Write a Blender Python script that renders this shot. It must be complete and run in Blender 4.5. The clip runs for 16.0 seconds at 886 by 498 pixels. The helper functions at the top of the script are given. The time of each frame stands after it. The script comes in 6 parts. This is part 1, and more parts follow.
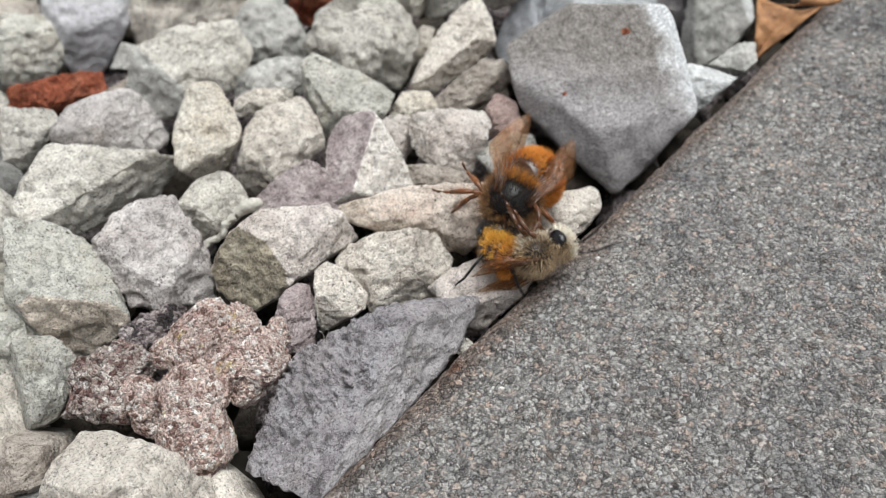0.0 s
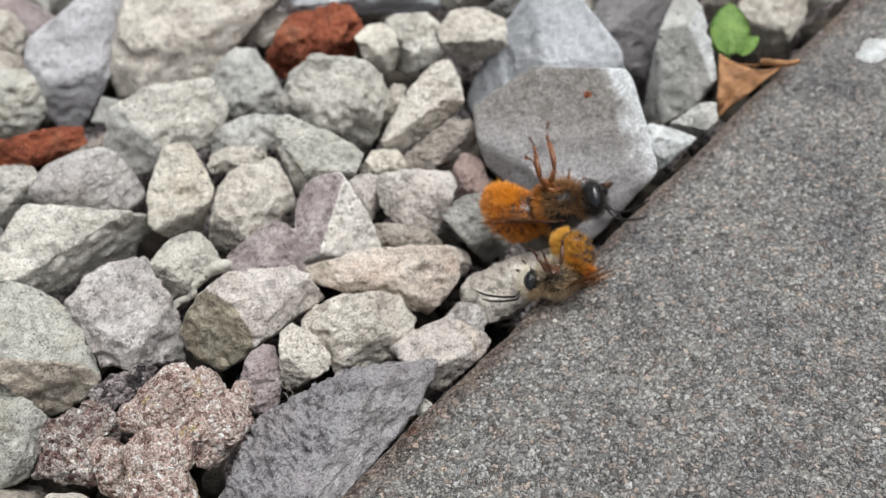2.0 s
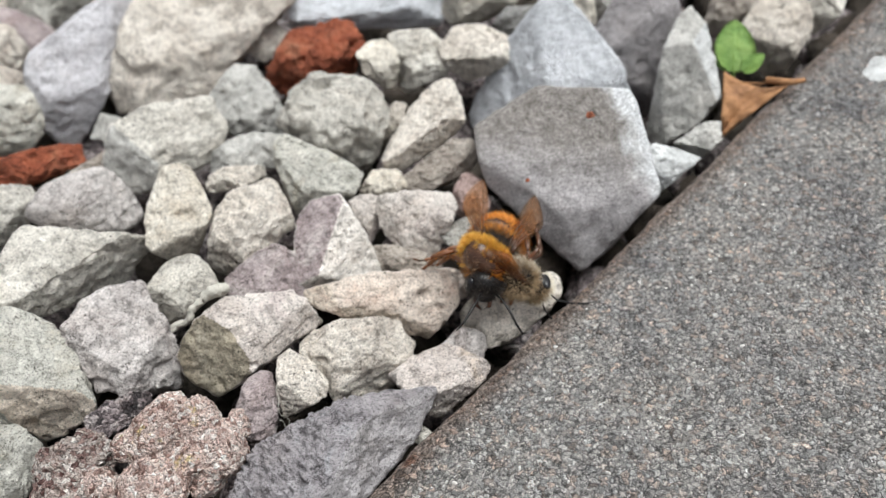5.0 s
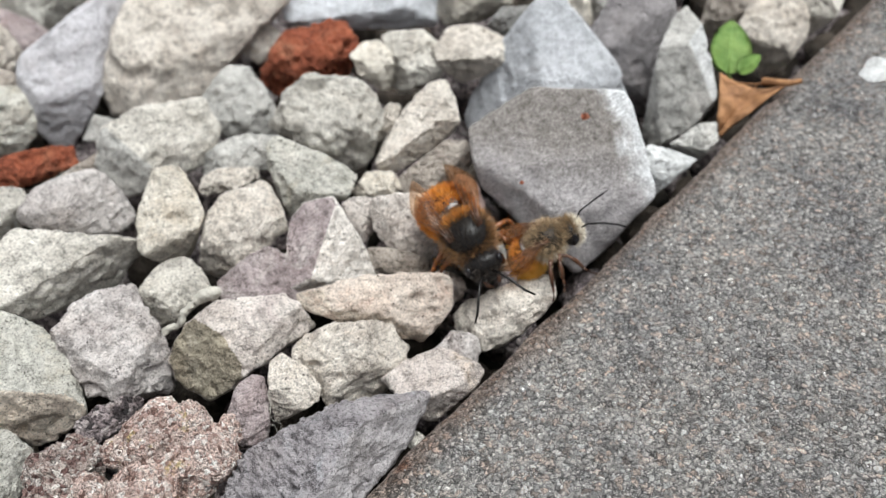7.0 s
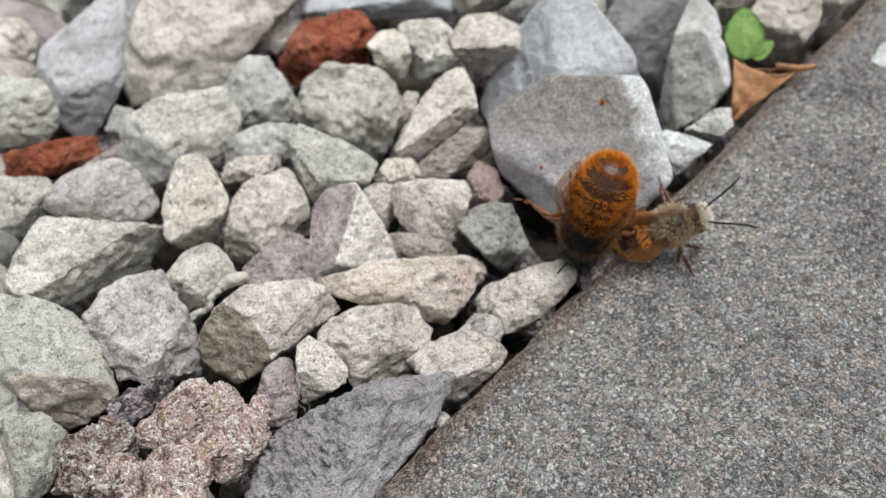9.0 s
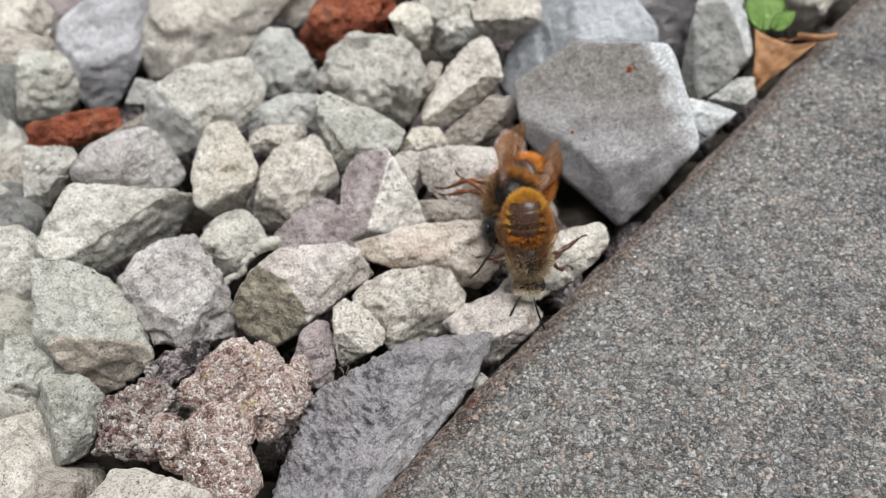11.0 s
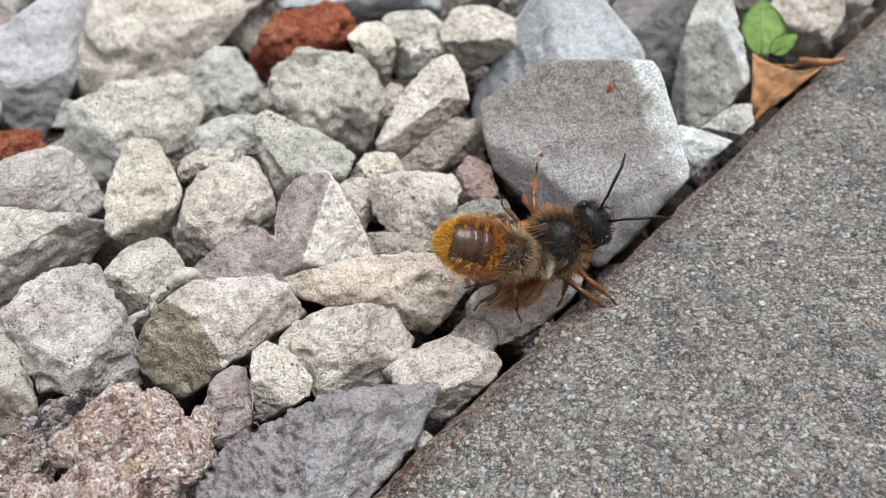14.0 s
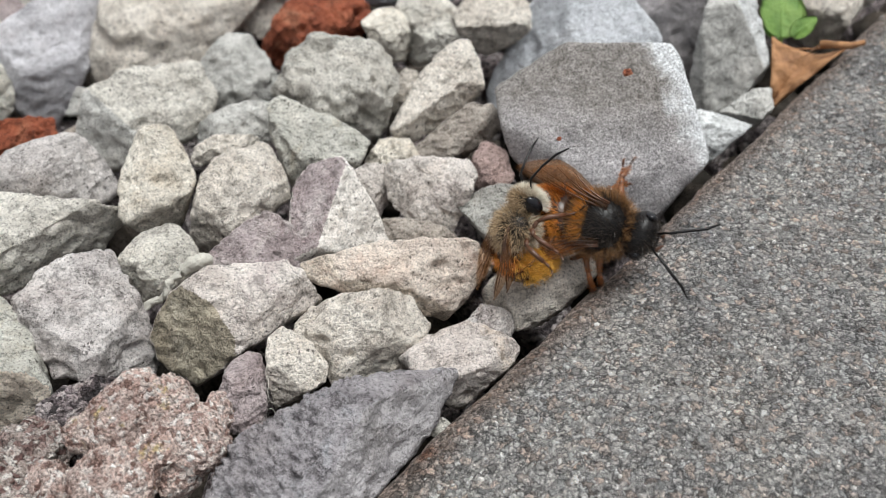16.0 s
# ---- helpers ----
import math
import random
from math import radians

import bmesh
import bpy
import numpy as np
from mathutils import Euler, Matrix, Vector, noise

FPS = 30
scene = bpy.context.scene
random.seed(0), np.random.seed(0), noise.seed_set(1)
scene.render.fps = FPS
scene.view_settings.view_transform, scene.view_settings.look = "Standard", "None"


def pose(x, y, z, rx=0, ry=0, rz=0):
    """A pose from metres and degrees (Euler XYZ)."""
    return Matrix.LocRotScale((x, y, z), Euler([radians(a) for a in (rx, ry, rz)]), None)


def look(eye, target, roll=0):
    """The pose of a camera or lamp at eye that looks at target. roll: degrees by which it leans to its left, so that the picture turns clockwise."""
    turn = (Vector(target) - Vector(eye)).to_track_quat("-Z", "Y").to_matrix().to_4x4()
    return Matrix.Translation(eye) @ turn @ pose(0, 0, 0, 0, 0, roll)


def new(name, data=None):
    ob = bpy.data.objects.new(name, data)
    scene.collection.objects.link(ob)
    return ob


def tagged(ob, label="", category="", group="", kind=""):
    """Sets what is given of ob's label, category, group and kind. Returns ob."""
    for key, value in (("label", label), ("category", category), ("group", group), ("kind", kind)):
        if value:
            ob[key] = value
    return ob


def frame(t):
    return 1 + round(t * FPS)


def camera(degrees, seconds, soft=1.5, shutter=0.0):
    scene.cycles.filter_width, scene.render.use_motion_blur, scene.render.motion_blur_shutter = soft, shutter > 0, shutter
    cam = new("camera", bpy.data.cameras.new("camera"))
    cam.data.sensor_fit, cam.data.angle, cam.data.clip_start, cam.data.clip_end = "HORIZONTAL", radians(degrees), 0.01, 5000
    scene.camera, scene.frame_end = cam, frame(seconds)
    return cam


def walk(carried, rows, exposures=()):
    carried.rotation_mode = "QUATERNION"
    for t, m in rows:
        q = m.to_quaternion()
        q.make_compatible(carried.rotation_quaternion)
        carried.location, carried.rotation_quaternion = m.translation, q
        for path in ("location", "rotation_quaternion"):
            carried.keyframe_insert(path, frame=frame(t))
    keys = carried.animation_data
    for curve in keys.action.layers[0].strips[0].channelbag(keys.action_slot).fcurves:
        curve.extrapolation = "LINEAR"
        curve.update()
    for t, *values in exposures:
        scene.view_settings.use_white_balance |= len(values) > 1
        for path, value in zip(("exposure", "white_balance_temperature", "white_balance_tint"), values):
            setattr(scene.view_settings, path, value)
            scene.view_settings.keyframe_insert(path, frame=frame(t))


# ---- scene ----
# ---------------------------------------------------------------- camera
cam = camera(49.6, 16.0, 0.8, 0.2)
METRES, EYE, TILT, LEAN, TURN = 0.048, 0.0484, -44.03, 5.39, 0.0
ROWS = [
    (0.0, 0.0, 0.0, 0.0, -0.0, 0.0, -0.0),
    (0.5, 0.0087, -0.0105, 0.0383, 0.16, -0.03, -0.08),
    (1.0, 0.0305, -0.0564, 0.0304, -0.13, 0.36, 0.26),
    (1.5, 0.0349, -0.0637, 0.0335, 0.1, 0.51, 0.55),
    (2.0, 0.055, -0.0492, 0.0738, -0.11, 0.83, -0.26),
    (2.5, 0.0576, -0.0459, 0.1062, -0.26, 1.25, -0.61),
    (3.0, 0.0694, -0.0071, 0.1029, 0.02, 1.29, -0.63),
    (3.5, 0.0695, -0.0098, 0.1105, 0.3, 1.24, -0.64),
    (4.0, 0.0672, -0.024, 0.1115, 0.23, 0.93, -0.64),
    (6.5, 0.0611, -0.0337, 0.1116, 0.2, 0.79, -0.14),
    (7.0, 0.0728, -0.0216, 0.1191, 0.18, 0.74, -0.38),
    (7.5, 0.0763, 0.0232, 0.1144, 0.22, 1.01, -0.67),
    (8.0, 0.0764, 0.0296, 0.1063, 0.51, 1.15, -0.61),
    (8.5, 0.0439, -0.0109, 0.1015, 0.6, 0.89, -0.12),
    (9.0, 0.0414, -0.0464, 0.1028, 0.33, 0.4, 0.05),
    (11.5, -0.04, -0.0264, 0.0232, -0.56, 0.35, 0.37),
    (12.0, 0.0144, 0.1174, -0.0116, -0.55, 1.16, 0.03),
    (12.5, 0.0739, 0.1785, -0.0171, -0.84, 3.64, -0.56),
    (13.0, 0.0621, 0.1865, 0.0066, -0.54, 4.86, -0.57),
    (13.5, 0.0507, 0.1722, 0.0188, -0.41, 4.81, -0.61),
    (14.0, 0.0483, 0.1723, 0.0026, -0.28, 4.57, -0.44),
    (14.5, 0.0498, 0.1854, 0.0048, -0.2, 4.39, -0.48),
    (15.0, 0.0528, 0.2004, -0.022, 0.06, 4.37, -0.22),
    (15.5, 0.0522, 0.1943, -0.0122, 0.37, 4.1, -0.23),
    (16.0, 0.0412, 0.1884, -0.0081, 0.4, 4.2, -0.35),
]
walk(cam, [(t, pose(0, 0, EYE, TILT, LEAN, TURN) @ pose(METRES * x, METRES * y, METRES * z, 90 + pitch, roll, yaw)) for t, x, y, z, yaw, pitch, roll in ROWS],
     exposures=((0.0, 0.71), (1.0, 0.59), (2.0, 0.63), (2.5, 0.77), (7.5, 0.78), (9.0, 0.65), (11.5, 0.66), (12.5, 0.63), (13.5, 0.77), (14.5, 0.79), (16.0, 0.66)))
cam.data.dof.use_dof = True
cam.data.dof.focus_distance = 0.0570
cam.data.dof.aperture_fstop = 68.0

# ---------------------------------------------------------------- light: a bright overcast sky
world = bpy.data.worlds.new("sky")
scene.world = world
world.use_nodes = True
wn, wl = world.node_tree.nodes, world.node_tree.links
sky = wn.new("ShaderNodeTexSky")
sky.sky_type, sky.sun_disc = "NISHITA", False
sky.sun_elevation, sky.sun_rotation = radians(76), radians(82)
sky.air_density, sky.dust_density, sky.ozone_density = 1.0, 4.0, 1.0
wn["Background"].inputs["Strength"].default_value = 0.104
grey = wn.new("ShaderNodeHueSaturation")
grey.inputs["Saturation"].default_value = 0.12
wl.new(sky.outputs[0], grey.inputs["Color"])
wl.new(grey.outputs[0], wn["Background"].inputs["Color"])
sun = new("sun", bpy.data.lights.new("sun", "SUN"))
sun.data.energy, sun.data.angle, sun.data.color = 2.1, radians(40), (0.965, 1.0, 0.985)
sun.matrix_world = look((0.14, 0.05, 0.60), (0, 0.05, 0))


# ---------------------------------------------------------------- materials
def nodes_of(name):
    m = bpy.data.materials.new(name)
    m.use_nodes = True
    nt = m.node_tree
    return m, nt.nodes, nt.links, nt.nodes["Principled BSDF"]


def ramp(nodes, stops):
    r = nodes.new("ShaderNodeValToRGB")
    r.color_ramp.elements[0].position, r.color_ramp.elements[0].color = stops[0][0], (*stops[0][1], 1)
    r.color_ramp.elements[1].position, r.color_ramp.elements[1].color = stops[-1][0], (*stops[-1][1], 1)
    for p, c in stops[1:-1]:
        r.color_ramp.elements.new(p).color = (*c, 1)
    return r


def grey3(v):
    return (v, v, v)


def tex(nodes, links, kind, vec, scale, detail=2.0, rough=0.5):
    n = nodes.new(kind)
    links.new(vec, n.inputs["Vector"])
    n.inputs["Scale"].default_value = scale
    if kind == "ShaderNodeTexNoise":
        n.inputs["Detail"].default_value, n.inputs["Roughness"].default_value = detail, rough
    return n


def mixed(nodes, links, fac, a, b, mode="MIX"):
    n = nodes.new("ShaderNodeMix")
    n.data_type, n.blend_type = "RGBA", mode
    for sock, v in ((n.inputs[0], fac), (n.inputs[6], a), (n.inputs[7], b)):
        if isinstance(v, (int, float)):
            sock.default_value = v
        elif isinstance(v, tuple):
            sock.default_value = (*v, 1)
        else:
            links.new(v, sock)
    return n.outputs[2]


def shifted(nodes, links):
    """Object coordinates, moved by a random step for each object."""
    tc, info = nodes.new("ShaderNodeTexCoord"), nodes.new("ShaderNodeObjectInfo")
    mul = nodes.new("ShaderNodeMath")
    mul.operation = "MULTIPLY"
    links.new(info.outputs["Random"], mul.inputs[0])
    mul.inputs[1].default_value = 3.7
    add = nodes.new("ShaderNodeVectorMath")
    links.new(tc.outputs["Object"], add.inputs[0])
    links.new(mul.outputs[0], add.inputs[1])
    return add.outputs[0], info.outputs["Random"]


def stone_material(name, light, dark, vein=None, specks=0.45, grain=1.0, bump=0.5, vein_at=(0.54, 0.68)):
    """Dry stone: two tones in clouds, a third in stains, mineral grain, dark specks and pits."""
    m, n, l, b = nodes_of(name)
    vec, rnd = shifted(n, l)
    wear = min(1.0, 0.35 + bump)
    big = tex(n, l, "ShaderNodeTexNoise", vec, 330, 6, 0.66)
    col = ramp(n, ((0.34, dark), (0.60, light)))
    l.new(big.outputs["Fac"], col.inputs[0])
    out = col.outputs[0]
    if vein:
        st = tex(n, l, "ShaderNodeTexNoise", vec, 210, 7, 0.72)
        st.inputs["Distortion"].default_value = 0.8
        r = ramp(n, ((vein_at[0], grey3(0)), (vein_at[1], grey3(1))))
        l.new(st.outputs["Fac"], r.inputs[0])
        out = mixed(n, l, r.outputs[0], out, vein)
    mid = tex(n, l, "ShaderNodeTexNoise", vec, 1700 / grain, 6, 0.75)
    r2 = ramp(n, ((0.34, grey3(0.5)), (0.44, grey3(0.97)), (0.55, grey3(1.04)), (0.66, grey3(1.2))))
    l.new(mid.outputs["Fac"], r2.inputs[0])
    out = mixed(n, l, 0.95 * wear, out, r2.outputs[0], "MULTIPLY")
    fine = tex(n, l, "ShaderNodeTexNoise", vec, 6500 / grain, 3, 0.7)
    r4 = ramp(n, ((0.37, grey3(0.3)), (0.44, grey3(0.95)), (0.55, grey3(1.03)), (0.63, grey3(1.25))))
    l.new(fine.outputs["Fac"], r4.inputs[0])
    out = mixed(n, l, 0.7, out, r4.outputs[0], "MULTIPLY")
    # specks: small dark minerals, some cells only
    bent = mixed(n, l, 0.0005 * grain, vec, fine.outputs["Color"], "ADD")
    cell = tex(n, l, "ShaderNodeTexVoronoi", bent, 4000 / grain)
    dot = ramp(n, ((0.30, grey3(1)), (0.37, grey3(0))))
    l.new(cell.outputs["Distance"], dot.inputs[0])
    pick = n.new("ShaderNodeSeparateColor")
    l.new(cell.outputs["Color"], pick.inputs[0])
    some = ramp(n, ((1.0 - 0.9 * specks, grey3(0)), (1.0 - 0.9 * specks + 0.25, grey3(0.9))))
    l.new(pick.outputs[0], some.inputs[0])
    dots = mixed(n, l, 1.0, dot.outputs[0], some.outputs[0], "MULTIPLY")
    flock = tex(n, l, "ShaderNodeTexNoise", vec, 620, 3, 0.6)
    fl = ramp(n, ((0.43, grey3(0.12)), (0.58, grey3(1))))
    l.new(flock.outputs["Fac"], fl.inputs[0])
    dots = mixed(n, l, 1.0, dots, fl.outputs[0], "MULTIPLY")
    out = mixed(n, l, dots, out, (0.045, 0.038, 0.032))
    # iron tint in soft patches
    iron = tex(n, l, "ShaderNodeTexNoise", vec, 260, 4, 0.6)
    ir = ramp(n, ((0.52, grey3(0)), (0.70, grey3(0.25 * wear))))
    l.new(iron.outputs["Color"], ir.inputs[0])
    out = mixed(n, l, ir.outputs[0], out, mixed(n, l, 1.0, out, (0.95, 0.80, 0.67), "MULTIPLY"))
    # small pits and hairline cracks, coloured darker than the skin
    relief = tex(n, l, "ShaderNodeTexNoise", vec, 820 / grain, 5, 0.62)
    hole = ramp(n, ((0.33, grey3(0.8 * wear * wear)), (0.40, grey3(0))))
    l.new(relief.outputs["Fac"], hole.inputs[0])
    low_tone = tuple(0.42 * c for c in dark)
    out = mixed(n, l, mixed(n, l, 1.0, hole.outputs[0], r4.outputs[0], "MULTIPLY"), out, low_tone)
    crack = n.new("ShaderNodeTexVoronoi")
    crack.feature = "DISTANCE_TO_EDGE"
    warp = mixed(n, l, 0.0022, vec, mid.outputs["Color"], "ADD")
    l.new(warp, crack.inputs["Vector"])
    crack.inputs["Scale"].default_value = 420
    line = ramp(n, ((0.0, grey3(1.0)), (0.035, grey3(0))))
    l.new(crack.outputs["Distance"], line.inputs[0])
    where = ramp(n, ((0.48, grey3(wear * wear)), (0.58, grey3(0))))
    l.new(big.outputs["Fac"], where.inputs[0])
    out = mixed(n, l, mixed(n, l, 1.0, line.outputs[0], where.outputs[0], "MULTIPLY"), out, tuple(0.28 * c for c in dark))
    tone = n.new("ShaderNodeMapRange")
    tone.inputs["To Min"].default_value, tone.inputs["To Max"].default_value = 0.9, 1.1
    l.new(rnd, tone.inputs["Value"])
    out = mixed(n, l, 1.0, out, tone.outputs[0], "MULTIPLY")
    l.new(out, b.inputs["Base Color"])
    b.inputs["Roughness"].default_value = 0.85
    b.inputs["Specular IOR Level"].default_value = 0.25
    h = n.new("ShaderNodeMath")
    h.operation = "MULTIPLY_ADD"
    l.new(fine.outputs["Fac"], h.inputs[0])
    h.inputs[1].default_value = 0.35
    h2 = n.new("ShaderNodeMath")
    h2.operation = "MULTIPLY_ADD"
    l.new(relief.outputs["Fac"], h2.inputs[0])
    h2.inputs[1].default_value = 1.6
    l.new(mid.outputs["Fac"], h2.inputs[2])
    l.new(h2.outputs[0], h.inputs[2])
    bp = n.new("ShaderNodeBump")
    bp.inputs["Strength"].default_value, bp.inputs["Distance"].default_value = min(1.0, 0.4 + bump), 0.00065 * grain
    l.new(h.outputs[0], bp.inputs["Height"])
    l.new(bp.outputs[0], b.inputs["Normal"])
    return m


def crystal_material(name, tones, seam, size=1.0, lichen=None, holes=0.45):
    """Coarse sandstone: packed mineral grains of several tones, dark seams and holes between them."""
    m, n, l, b = nodes_of(name)
    vec, rnd = shifted(n, l)
    wob = tex(n, l, "ShaderNodeTexNoise", vec, 2600 / size, 3, 0.65)
    bent = mixed(n, l, 0.0006 * size, vec, wob.outputs["Color"], "ADD")
    cell = tex(n, l, "ShaderNodeTexVoronoi", bent, 2500 / size)
    pick = n.new("ShaderNodeSeparateColor")
    l.new(cell.outputs["Color"], pick.inputs[0])
    step = 1.0 / (len(tones) - 1)
    col = ramp(n, tuple((i * step, c) for i, c in enumerate(tones)))
    l.new(pick.outputs[0], col.inputs[0])
    big = tex(n, l, "ShaderNodeTexNoise", vec, 260, 5, 0.7)
    shade = ramp(n, ((0.34, (0.62, 0.55, 0.53)), (0.50, (1.0, 1.0, 1.0)), (0.66, (1.18, 1.16, 1.14))))
    l.new(big.outputs["Fac"], shade.inputs[0])
    out = mixed(n, l, 1.0, col.outputs[0], shade.outputs[0], "MULTIPLY")
    fine = tex(n, l, "ShaderNodeTexNoise", vec, 5200 / size, 4, 0.72)
    fr = ramp(n, ((0.38, grey3(0.35)), (0.47, grey3(1.0)), (0.62, grey3(1.5))))
    l.new(fine.outputs["Fac"], fr.inputs[0])
    out = mixed(n, l, 0.85, out, fr.outputs[0], "MULTIPLY")
    if lichen:
        spot = tex(n, l, "ShaderNodeTexNoise", vec, 520, 4, 0.7)
        lr = ramp(n, ((0.62, grey3(0)), (0.70, grey3(0.8))))
        l.new(spot.outputs["Fac"], lr.inputs[0])
        out = mixed(n, l, lr.outputs[0], out, mixed(n, l, 1.0, fr.outputs[0], lichen, "MULTIPLY"))
    edge = n.new("ShaderNodeTexVoronoi")
    edge.feature = "DISTANCE_TO_EDGE"
    l.new(bent, edge.inputs["Vector"])
    edge.inputs["Scale"].default_value = 2500 / size
    er = ramp(n, ((0.0, grey3(1)), (0.12, grey3(0))))
    l.new(edge.outputs["Distance"], er.inputs[0])
    pit = tex(n, l, "ShaderNodeTexNoise", vec, 1300 / size, 4, 0.65)
    pr = ramp(n, ((holes - 0.12, grey3(1)), (holes + 0.08, grey3(0.12))))
    l.new(pit.outputs["Fac"], pr.inputs[0])
    out = mixed(n, l, mixed(n, l, 1.0, er.outputs[0], pr.outputs[0], "MULTIPLY"), out, seam)
    l.new(out, b.inputs["Base Color"])
    b.inputs["Roughness"].default_value, b.inputs["Specular IOR Level"].default_value = 0.75, 0.35
    h = n.new("ShaderNodeMath")
    h.operation = "MULTIPLY_ADD"
    cap = ramp(n, ((0.0, grey3(0)), (0.3, grey3(1))))
    l.new(edge.outputs["Distance"], cap.inputs[0])
    l.new(cap.outputs[0], h.inputs[0])
    h.inputs[1].default_value = 0.5
    h2 = n.new("ShaderNodeMath")
    h2.operation = "MULTIPLY_ADD"
    l.new(pit.outputs["Fac"], h2.inputs[0])
    h2.inputs[1].default_value = 1.4
    l.new(fine.outputs["Fac"], h2.inputs[2])
    l.new(h2.outputs[0], h.inputs[2])
    bp = n.new("ShaderNodeBump")
    bp.inputs["Strength"].default_value, bp.inputs["Distance"].default_value = 1.0, 0.00045 * size
    l.new(h.outputs[0], bp.inputs["Height"])
    l.new(bp.outputs[0], b.inputs["Normal"])
    return m


def block_material():
    """Grey stone weathered brown towards its far end and paler along one side, with soft uneven borders."""
    m, n, l, b = nodes_of("weathered_grey_block")
    tc = n.new("ShaderNodeTexCoord")
    vec = tc.outputs["Object"]
    sep = n.new("ShaderNodeSeparateXYZ")
    l.new(vec, sep.inputs[0])
    blot = tex(n, l, "ShaderNodeTexNoise", vec, 420, 6, 0.68)
    mid = tex(n, l, "ShaderNodeTexNoise", vec, 1500, 6, 0.75)
    fine = tex(n, l, "ShaderNodeTexNoise", vec, 7600, 3, 0.7)

    def zone(axis, slant, low, high):
        """Where a coordinate, leaning on the other and wavering, passes from low to high, in metres."""
        a = n.new("ShaderNodeMath")
        a.operation = "MULTIPLY_ADD"
        l.new(sep.outputs["X" if axis == "Y" else "Y"], a.inputs[0])
        a.inputs[1].default_value = slant
        l.new(sep.outputs[axis], a.inputs[2])
        c = n.new("ShaderNodeMath")
        c.operation = "MULTIPLY_ADD"
        l.new(blot.outputs["Fac"], c.inputs[0])
        c.inputs[1].default_value = 0.006
        l.new(a.outputs[0], c.inputs[2])
        r = n.new("ShaderNodeMapRange")
        r.interpolation_type = "SMOOTHSTEP"
        r.inputs["From Min"].default_value, r.inputs["From Max"].default_value = low + 0.003, high + 0.003
        l.new(c.outputs[0], r.inputs["Value"])
        return r.outputs[0]

    base = ramp(n, ((0.36, (0.36, 0.34, 0.346)), (0.60, (0.50, 0.478, 0.484))))
    l.new(blot.outputs["Fac"], base.inputs[0])
    brown = ramp(n, ((0.36, (0.145, 0.13, 0.118)), (0.62, (0.28, 0.26, 0.245))))
    l.new(mid.outputs["Fac"], brown.inputs[0])
    pale = ramp(n, ((0.36, (0.52, 0.53, 0.545)), (0.62, (0.67, 0.68, 0.69))))
    l.new(mid.outputs["Fac"], pale.inputs[0])
    out = mixed(n, l, zone("Y", 0.16, -0.0032, 0.0036), base.outputs[0], brown.outputs[0])
    out = mixed(n, l, zone("X", 0.42, 0.0046, 0.0066), out, pale.outputs[0])
    grain = ramp(n, ((0.40, grey3(0.4)), (0.47, grey3(0.9)), (0.53, grey3(1.06)), (0.60, grey3(1.55))))
    l.new(fine.outputs["Fac"], grain.inputs[0])
    out = mixed(n, l, 0.85, out, grain.outputs[0], "MULTIPLY")
    low_tone = ramp(n, ((0.30, grey3(0.5)), (0.40, grey3(1.0))))
    l.new(mid.outputs["Fac"], low_tone.inputs[0])
    out = mixed(n, l, 0.8, out, low_tone.outputs[0], "MULTIPLY")
    l.new(out, b.inputs["Base Color"])
    b.inputs["Roughness"].default_value, b.inputs["Specular IOR Level"].default_value = 0.85, 0.25
    h = n.new("ShaderNodeMath")
    h.operation = "MULTIPLY_ADD"
    l.new(fine.outputs["Fac"], h.inputs[0])
    h.inputs[1].default_value = 0.4
    l.new(mid.outputs["Fac"], h.inputs[2])
    bp = n.new("ShaderNodeBump")
    bp.inputs["Strength"].default_value, bp.inputs["Distance"].default_value = 0.8, 0.0005
    l.new(h.outputs[0], bp.inputs["Height"])
    l.new(bp.outputs[0], b.inputs["Normal"])
    return m


